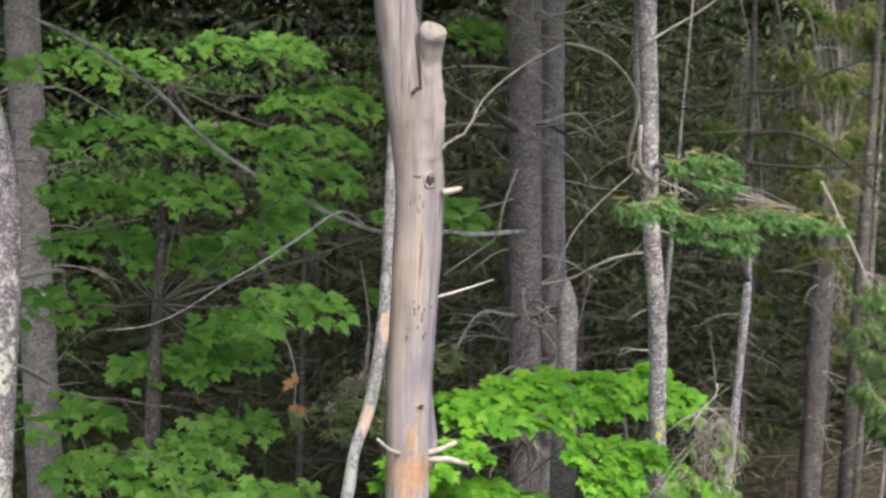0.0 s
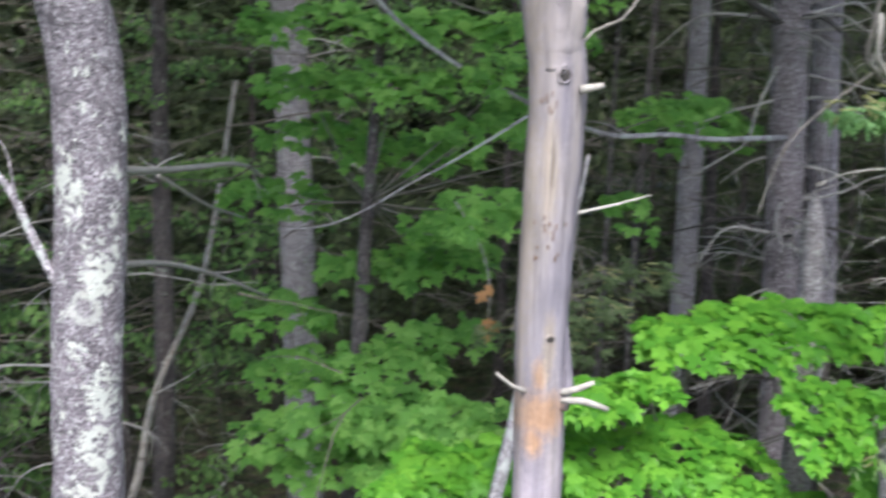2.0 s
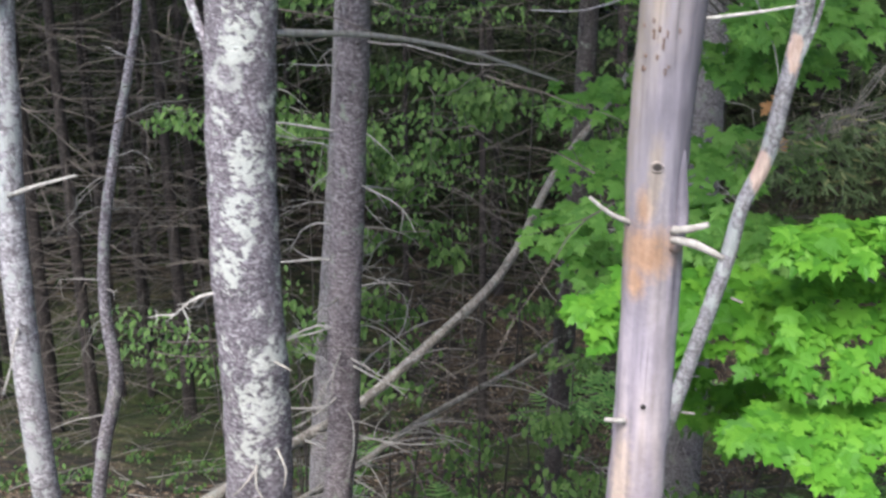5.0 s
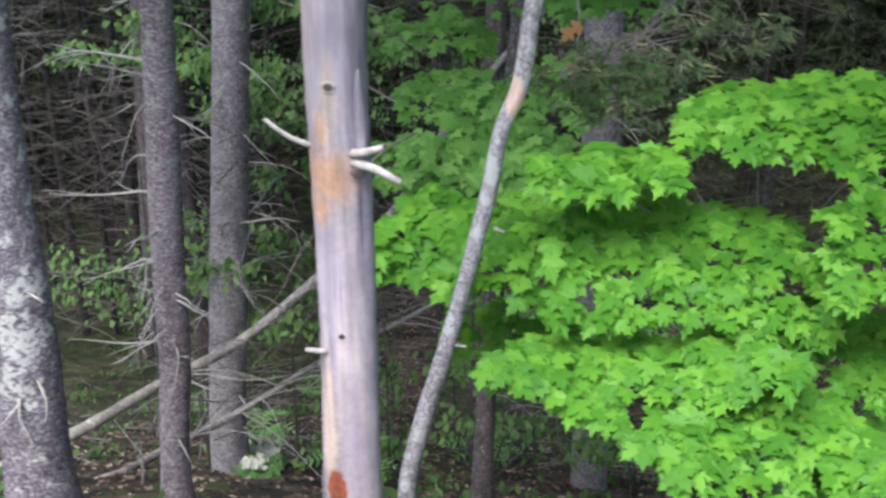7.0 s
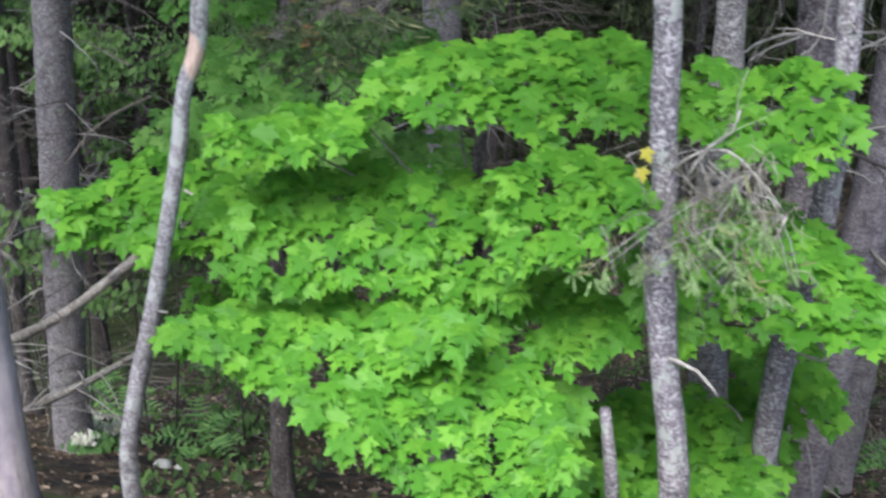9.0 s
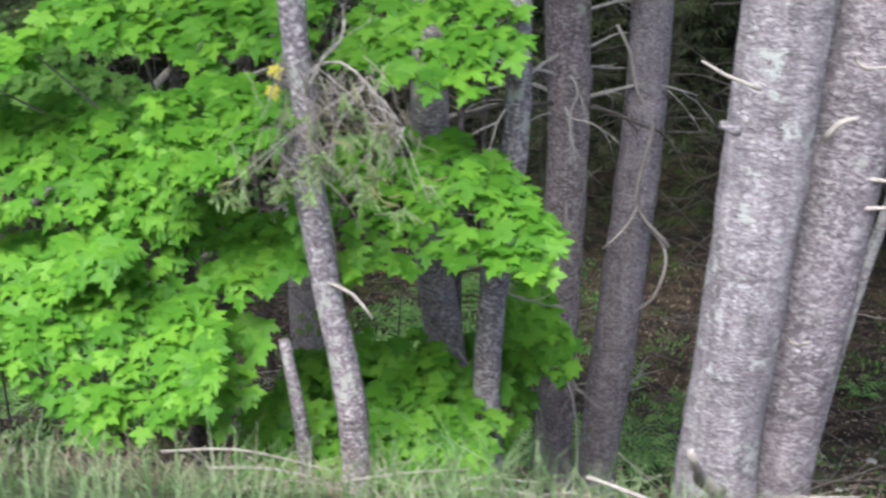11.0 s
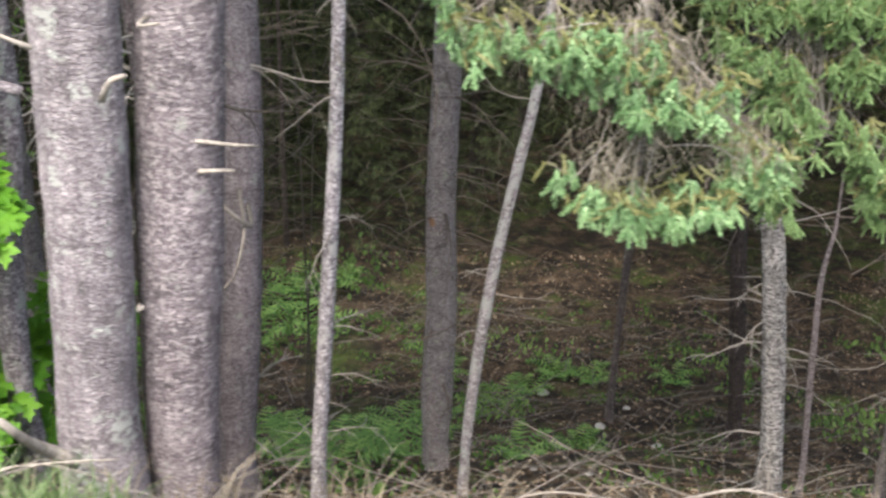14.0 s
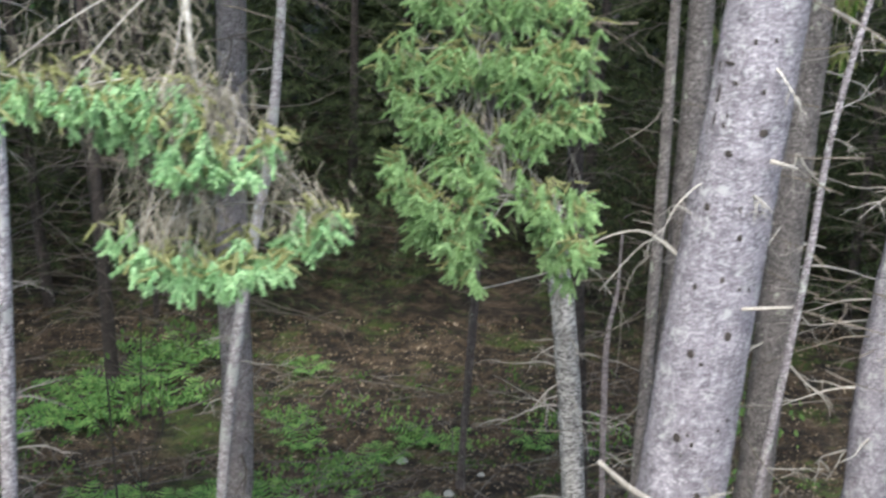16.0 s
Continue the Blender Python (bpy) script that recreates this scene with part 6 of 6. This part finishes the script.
def far_spruce(x, y, rng):
    g = ground_z(x, y)
    h, r = rng.uniform(15, 21), rng.uniform(0.07, 0.18)
    lean = (rng.gauss(0, 0.3), rng.gauss(0, 0.3))
    ob = thing("far_spruce", (x, y, g), "dim conifer with bare lower branches deep in the wood", "tree", "far trees")
    trunk, twigs, green = Shape(), Shape(), Shape()
    trunk.tube([(x + lean[0] * s, y + lean[1] * s, g - 0.1 + h * s) for s in (0, 0.25, 0.5, 0.75, 1)], [r * (1.15 - 0.9 * s) for s in (0, 0.25, 0.5, 0.75, 1)], 8, cap=False)
    for _ in range(130 if y < 42 else 50):
        z = g + rng.uniform(0.4, 15)
        a = rng.uniform(0, 2 * math.pi)
        p = Vector((x + lean[0] * (z - g) / h, y + lean[1] * (z - g) / h, z))
        d = Vector((math.cos(a), math.sin(a), rng.uniform(-0.2, 0.15)))
        ln = rng.uniform(0.6, 2.8)
        twigs.tube([p, p + d * ln * 0.5 + Vector((0, 0, 0.03)), p + d * ln + Vector((0, 0, -0.12 * ln))], [0.013, 0.009, 0.003], 3, cap=False)
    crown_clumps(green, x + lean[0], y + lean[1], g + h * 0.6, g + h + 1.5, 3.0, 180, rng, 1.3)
    part("trunk", trunk, BARK_FAR_SHADED, ob)
    part("deadwood", twigs, TWIG_SHADED, ob, kind="stuff")
    part("crown", green, NEEDLE_SHADED, ob, smooth=False, kind="stuff")


def far_woods():
    rng = random.Random(77)
    green, lid = Shape(), Shape()
    spots = []
    for _ in range(150):
        y = 18.5 + 35 * rng.random()
        x = rng.uniform(-16, 2 + 1.25 * y)
        if abs(x - (8.6 + 0.06 * (y - 15))) < (5.4 if y < 30 else 4.0) and y < 40:
            continue
        if x > 8 and y < 28:
            continue
        if any((x - a) ** 2 + (y - b) ** 2 < (2.4 + 0.02 * y) ** 2 for a, b in spots):
            continue
        spots.append((x, y))
        far_spruce(x, y, rng)
    for x, y in ((-5.6, 18.5), (-8.2, 21), (-7.6, 25.5), (-10.5, 24), (-12.4, 28), (-9.5, 30), (-14.5, 33), (-6.4, 31), (-17, 36), (-12, 37)):
        far_spruce(x, y, rng)
    # young spruces and hemlocks that fill the distance
    for _ in range(470):
        y = rng.uniform(34, 60)
        x = rng.uniform(9 - 0.95 * y, 4 + 1.35 * y)
        g = ground_z(x, y)
        fine = y < 43 and -12 < x < 22
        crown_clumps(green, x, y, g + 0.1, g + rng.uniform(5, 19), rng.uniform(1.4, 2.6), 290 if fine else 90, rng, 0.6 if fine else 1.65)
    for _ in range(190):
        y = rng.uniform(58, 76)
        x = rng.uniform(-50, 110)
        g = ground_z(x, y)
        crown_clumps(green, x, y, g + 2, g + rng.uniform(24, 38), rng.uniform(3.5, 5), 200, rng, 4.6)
    # an unseen roof of needles added to darken the wood, thinned where light should fall
    for _ in range(9500):
        y = rng.uniform(9.5, 70)
        x = rng.uniform(-16 - 0.3 * y, 30 + 0.4 * y)
        if -1 < x < 8.0 and 17 < y < 26 and rng.random() < 0.7 or -3 < x < 6 and 12 < y < 24 and rng.random() < 0.7:
            continue
        c = Vector((x, y, rng.uniform(7.2, 11)))
        a = rng.uniform(0, 2 * math.pi)
        out, side = Vector((math.cos(a), math.sin(a), -0.3)), Vector((-math.sin(a), math.cos(a), 0))
        ln, wd = rng.uniform(0.7, 1.5), rng.uniform(0.25, 0.5)
        lid.patch([c, c + out * ln * 0.5 + side * wd, c + out * ln, c + out * ln * 0.5 - side * wd], [(0, 1, 2, 3)])
    # extra unseen patches that deepen shade over the near, right and far floor
    for k in range(3200):
        c = Vector((rng.uniform(-7, 15), rng.uniform(7.6, 17), rng.uniform(6.0, 8.6))) if k < 800 else Vector((rng.uniform(8, 16), rng.uniform(11, 30), rng.uniform(6.5, 10))) if k < 2200 else Vector((rng.uniform(-12, 20), rng.uniform(25, 44), rng.uniform(6.5, 10)))
        if c.x < 5 and c.y > 11 and rng.random() < 0.5:
            continue
        a = rng.uniform(0, 2 * math.pi)
        out, side = Vector((math.cos(a), math.sin(a), -0.3)), Vector((-math.sin(a), math.cos(a), 0))
        ln, wd = rng.uniform(0.5, 1.1), rng.uniform(0.15, 0.35)
        lid.patch([c, c + out * ln * 0.5 + side * wd, c + out * ln, c + out * ln * 0.5 - side * wd], [(0, 1, 2, 3)])
    # low unseen patches that keep the sun off the leaves behind the snag
    for k in range(1060):
        c = Vector((rng.uniform(-3, 5.2), rng.uniform(4.6, 7.0), rng.uniform(5.0, 6.2))) if k < 520 else Vector((rng.uniform(0.4, 6.2), rng.uniform(4.7, 7.6), rng.uniform(5.2, 6.6)))
        a = rng.uniform(0, 2 * math.pi)
        out, side = Vector((math.cos(a), math.sin(a), -0.3)), Vector((-math.sin(a), math.cos(a), 0))
        ln, wd = rng.uniform(0.3, 0.7), rng.uniform(0.08, 0.18)
        lid.patch([c, c + out * ln * 0.5 + side * wd, c + out * ln, c + out * ln * 0.5 - side * wd], [(0, 1, 2, 3)])
    tagged(part("far_foliage", green, NEEDLE_SHADED, None, smooth=False), "needles of far conifers, green darkened for shade", "foliage", kind="stuff")
    tagged(part("canopy", lid, NEEDLE_SHADED, None, smooth=False), "unseen conifer boughs added overhead to darken the wood", "foliage", kind="stuff")


far_woods()
tree("floor_spruce", "slim spruce trunk on the leafy floor, bark darkened for shade", BARK_DARK_SHADE, [(10.7, 21.7, -4.0, 0.055), (10.6, 21.7, -7.0, 0.07), (10.5, 21.7, -10.0, 0.08)], top=6, twigs=40, twig_len=1.0, crown=300, seed=51, twig_mat=TWIG_SHADED)
tree("floor_spruce", "spruce trunk on the leafy floor, bark darkened for shade", BARK_FAR_SHADED, [(11.95, 20, -4.0, 0.12), (12.09, 20, -5.85, 0.125), (12.26, 20, -7.72, 0.13), (12.38, 20, -9.4, 0.14)], top=6, twigs=40, twig_len=1.2, crown=300, seed=52, twig_mat=TWIG_SHADED)

# bare lower boughs in the middle distance
def bare_thicket():
    rng = random.Random(88)
    sh = Shape()
    for x0, x1, y0, y1, z0, z1, n in ((-3, 3, 9.5, 15, -3, 2.5, 260), (5.5, 12, 8.5, 13, 0.5, 5.0, 220), (8, 13, 12, 18, -3, 2.0, 50), (11, 15, 9, 13, -2.5, 1.5, 200), (4, 8, 10, 14, -3, 1.5, 160), (-6, 18, 18, 30, -9, 2.5, 160), (-3, 3, 7, 9.5, -1.5, 2.5, 60)):
        for _ in range(n):
            p = (rng.uniform(x0, x1), rng.uniform(y0, y1), rng.uniform(z0, z1))
            a = rng.uniform(0, 2 * math.pi)
            twig(sh, p, (math.cos(a), math.sin(a), rng.uniform(-0.25, 0.25)), rng.uniform(0.4, 1.3), 0.007, 0.08, 2, rng)
    ob = part("bare_twig_thicket", sh, TWIG_SHADED, None)
    tagged(ob, "tangle of bare grey dead lower branches", "branches", kind="stuff")


bare_thicket()

# ---------- forest floor ----------


def scatter():
    rng = random.Random(99)
    lit, herb, sticks = Shape(), Shape(), Shape()
    for _ in range(70000):
        y = 8 + 28 * rng.random()
        x = rng.uniform(-9 - 0.1 * y, 13 + 0.25 * y)
        g = ground_z(x, y) + 0.02
        if any(((x - bx) / br) ** 2 + ((y - by) / (3 * br)) ** 2 < 1.1 for bx, by, bz, br, bh in MOSS_BEDS) and rng.random() < 0.85:
            continue
        m = leaf_pose(Vector((x, y, g)), rng.uniform(0.05, 0.14), rng, (rng.gauss(0, 0.45), -0.25 + rng.gauss(0, 0.35), 0.9))
        lit.patch([m @ Vector((vx, vy, vz + 0.5 * vx * vx)) for vx, vy, vz in SMALL_V], SMALL_F)
    for _ in range(1000):
        y = 7 + 26 * rng.random()
        x = rng.uniform(-9, 17)
        if noise.noise((x * 0.6, y * 0.6, 8)) < (0.12 if x > 6.5 else -0.05):
            continue
        g = ground_z(x, y)
        leaf_cloud(herb, (x, y, g + 0.1), (0.22, 0.22, 0.12), 16, 0.09, rng)
    for _ in range(120):
        y = 6.5 + 24 * rng.random()
        x = rng.uniform(-6, 15)
        a = rng.uniform(0, math.pi)
        twig(sticks, (x, y, ground_z(x, y) + 0.05), (math.cos(a), math.sin(a) * 0.5, 0.05), rng.uniform(0.4, 1.6), 0.012, 0.0, 2, rng, 0.1)
    for _ in range(230):
        y = 13 + 19 * rng.random()
        x = rng.uniform(-4, 15)
        a = rng.gauss(0, 0.5)
        twig(sticks, (x, y, ground_z(x, y) + 0.06), (math.cos(a), math.sin(a), 0.0), rng.uniform(0.8, 2.2), 0.014, 0.0, 3, rng, 0.12)
    for _ in range(150):
        x, y = rng.uniform(7.6, 12.0), rng.uniform(4.9, 6.6)
        a = rng.uniform(0, 2 * math.pi)
        twig(sticks, (x, y, ground_z(x, y) + 0.02), (math.cos(a), 0.5 * math.sin(a), rng.uniform(0.1, 0.9)), rng.uniform(0.2, 0.55), 0.004, 0.1, 2, rng, 0.15)
    tagged(part("leaf_litter", lit, LITTER, None, smooth=False), "fallen brown leaves strewn over the floor", "fallen leaves", kind="stuff")
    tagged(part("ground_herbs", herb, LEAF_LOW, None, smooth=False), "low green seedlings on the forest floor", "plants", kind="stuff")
    tagged(part("fallen_sticks", sticks, TWIG_DARK, None), "grey fallen sticks on the forest floor", "sticks", kind="stuff")


scatter()


def stone(x, y, r, seed):
    rng = random.Random(seed)
    sh = Shape()
    g = ground_z(x, y)
    rows = 5
    for i in range(rows):
        th = math.pi * (i + 0.5) / rows
        for k in range(8):
            a = 2 * math.pi * k / 8
            q = r * rng.uniform(0.8, 1.15)
            sh.v.append((x + q * math.sin(th) * math.cos(a), y + q * math.sin(th) * math.sin(a), g + 0.3 * r + 0.6 * q * math.cos(th)))
    for i in range(rows - 1):
        for k in range(8):
            sh.f.append((i * 8 + k, i * 8 + (k + 1) % 8, (i + 1) * 8 + (k + 1) % 8, (i + 1) * 8 + k))
    sh.f += [tuple(range(7, -1, -1)), tuple(range((rows - 1) * 8, rows * 8))]
    tagged(part("pale_stone", sh, STONE), "pale whitish stone lying on the forest floor", "stone", "pale stones")


for i, (x, y, r) in enumerate(((9.41, 24.7, 0.16), (10.28, 20.8, 0.14), (9.01, 14.8, 0.07), (9.68, 14.84, 0.06), (10.9, 22.7, 0.1), (11.11, 19.5, 0.14), (1.77, 10.0, 0.11), (1.9, 10.05, 0.07))):
    stone(x, y, r * 0.75, i)

for i, (x, y, r) in enumerate(((0.1, 12.3, 0.16), (0.36, 12.32, 0.11), (0.74, 10.8, 0.1), (-0.2, 12.9, 0.16))):
    rb = random.Random(200 + i)
    g = ground_z(x, y)
    ob = thing("blossom_cluster", (x, y, g), "flat white blossom cluster on a low green plant", "flower", "white blossoms")
    sh = Shape()
    for _ in range(5):
        limb(sh, [(x + rb.gauss(0, 0.03), y, g - 0.03), (x + rb.gauss(0, 0.05), y, g + 0.12), (x + rb.gauss(0, 0.4) * r, y - 0.03, g + 0.24)], 0.005, 0.003, 4, 0.1)
    part("stem", sh, LEAF_LOW, ob, kind="stuff")
    sh = Shape()
    leaf_cloud(sh, (x, y, g + 0.14), (2.2 * r, 1.6 * r, 0.1), 70, 0.1, rb)
    part("foliage", sh, LEAF_FERN, ob, smooth=False, kind="stuff")
    sh = Shape()
    leaf_cloud(sh, (x, y - 0.05, g + 0.27), (r, 0.7 * r, 0.35 * r), 110, 0.055, rb)
    part("blossom", sh, BLOSSOM, ob, smooth=False, kind="stuff")

# ---------- verge ----------


def verge():
    rng = random.Random(111)
    grass, straw = Shape(), Shape()

    def blade(shape, x, y, ln, w):
        g = ground_z(x, y)
        a = rng.uniform(0, 2 * math.pi)
        bend = Vector((math.cos(a), math.sin(a), 0)) * ln * rng.uniform(0.25, 1.2)
        side = Vector((math.sin(a), -math.cos(a), 0)) * w
        p = Vector((x, y, g - 0.02))
        q, t = p + bend * 0.35 + Vector((0, 0, ln * 0.6)), p + bend + Vector((0, 0, ln * 0.85))
        shape.patch([p - side, p + side, q + side * 0.7, q - side * 0.7, t], [(0, 1, 2, 3), (3, 2, 4)])

    for tx, ty, n, tall in ((6.2, 4.75, 70, 0.26), (6.4, 4.85, 130, 0.34), (6.55, 4.7, 50, 0.22), (6.75, 4.9, 70, 0.26), (6.95, 4.8, 70, 0.22), (5.75, 4.7, 40, 0.2), (7.15, 4.75, 60, 0.2), (7.35, 4.65, 50, 0.16)):
        for _ in range(n):
            blade(grass, tx + rng.gauss(0, 0.1), ty + rng.gauss(0, 0.13), tall * rng.uniform(0.35, 1.1), rng.uniform(0.002, 0.0045))
    for _ in range(900):
        x, y = rng.uniform(4.4, 7.45), rng.uniform(4.3, 5.4)
        if noise.noise((x * 2.3, y * 2.3, 2)) > 0.12:
            blade(grass, x, y, rng.uniform(0.05, 0.16), rng.uniform(0.0015, 0.004))
    for _ in range(2200):
        x, y = rng.uniform(-1, 13), rng.uniform(2.6, 4.0)
        blade(grass, x, y, rng.uniform(0.05, 0.14), 0.003)
    for _ in range(1500):
        x, y = rng.uniform(4.6, 7.6), rng.uniform(3.8, 4.75)
        if noise.noise((x * 1.7, y * 1.7, 6)) > -0.15:
            blade(grass, x, y, rng.uniform(0.08, 0.24), rng.uniform(0.002, 0.0045))
    for _ in range(900):
        x, y = rng.uniform(4.6, 6.8), rng.uniform(4.4, 5.8)
        blade(straw, x, y, rng.uniform(0.06, 0.22), rng.uniform(0.0015, 0.003))
    for _ in range(1700):
        x, y = rng.uniform(6.8, 11.5), rng.uniform(4.6, 7.2)
        blade(straw, x, y, rng.uniform(0.06, 0.26), rng.uniform(0.0015, 0.003))
    tagged(part("verge_grass", grass, GRASS, None, smooth=False), "pale green uncut grass along the verge", "grass", kind="stuff")
    tagged(part("dry_straw", straw, STRAW, None, smooth=False), "dry straw and dead stalks under the trees", "straw", kind="stuff")


verge()
for nodes, r in (([(6.75, 4.75, 0.3), (7.11, 4.62, 0.3), (7.31, 4.6, 0.38), (7.54, 4.6, 0.41)], 0.008), ([(7.0, 4.6, 0.26), (7.21, 4.6, 0.36), (7.45, 4.62, 0.38)], 0.007), ([(6.2, 5.0, 0.0), (6.5, 4.9, 0.12), (6.8, 4.8, 0.1)], 0.008), ([(5.3, 5.4, -0.25), (5.6, 5.3, -0.16), (5.95, 5.25, -0.2)], 0.008), ([(5.2, 5.2, -0.05), (5.5, 5.15, 0.02), (5.85, 5.1, 0.0)], 0.006), ([(5.9, 5.0, 0.02), (6.15, 4.98, 0.1), (6.35, 5.0, 0.12)], 0.006), ([(6.1, 5.3, -0.2), (6.4, 5.2, -0.05), (6.6, 5.15, -0.02)], 0.006), ([(6.45, 5.1, -0.1), (6.7, 5.05, 0.02), (6.95, 5.0, 0.0)], 0.006), ([(5.6, 4.8, 0.1), (5.8, 4.8, 0.16), (6.1, 4.78, 0.12)], 0.005), ([(8.6, 5.5, -0.35), (8.8, 5.4, -0.2), (9.05, 5.4, -0.22)], 0.006), ([(10.2, 6.3, -1.0), (10.45, 6.2, -0.8), (10.6, 6.2, -0.7)], 0.008), ([(9.3, 5.6, -0.35), (9.5, 5.5, -0.22), (9.75, 5.5, -0.28)], 0.008), ([(9.9, 6.2, -0.75), (10.1, 6.0, -0.6), (10.4, 6.0, -0.66)], 0.008)):
    st = thing("fallen_branch", nodes[0], "bare bleached fallen branch lying in the verge", "branch", "fallen branches")
    branch(st, nodes, r, r * 0.4, WOOD_PALE, "", "stem", forks=3, seed=int(nodes[0][0] * 10))


# tall grass in the verge, and yellowed leaves on the knobbly trunk
tg = thing("tall_grass", (3.42, 2.38, ground_z(3.42, 2.38)), "tall pale green grass blades standing in the verge", "grass")
for nodes, w in (([(3.43, 2.38, 1.3), (3.4, 2.38, 1.75), (3.36, 2.385, 2.05), (3.29, 2.39, 2.27)], 0.013), ([(3.46, 2.42, 1.3), (3.5, 2.42, 1.6), (3.58, 2.43, 1.8)], 0.006), ([(3.4, 2.35, 1.3), (3.3, 2.36, 1.65), (3.18, 2.37, 1.88)], 0.006)):
    rows = spline(nodes, 0.06)[:, :3]
    sh = Shape()
    for i, p in enumerate(rows):
        k = w * (1 - (i / (len(rows) - 1)) ** 2) + 0.0006
        sh.v += [(p[0] - k, p[1], p[2]), (p[0], p[1] + 0.25 * k, p[2]), (p[0] + k, p[1], p[2])]
    for i in range(len(rows) - 1):
        sh.f += [(3 * i, 3 * i + 1, 3 * i + 4, 3 * i + 3), (3 * i + 1, 3 * i + 2, 3 * i + 5, 3 * i + 4)]
    part("blade", sh, GRASS, tg, smooth=True)
ry = random.Random(8)
yl = thing("yellowed_leaf_twig", (5.46, 6.12, 1.14), "twig with two yellowed leaves by a thin trunk", "dead leaves")
branch(yl, [(5.5, 6.12, 1.13), (5.45, 6.06, 1.15), (5.4, 6.02, 1.14)], 0.004, 0.002, TWIG_DEAD, "", "twig")
for x, z in ((5.47, 1.16), (5.46, 1.08)):
    sh = Shape()
    m = leaf_pose(Vector((x, 6.05, z)), 0.06, ry, (0.1, -0.9, 0.3))
    sh.patch([m @ Vector(v) for v in LEAF_V], LEAF_F)
    part("leaf", sh, LEAF_YELLOW, yl, smooth=False)
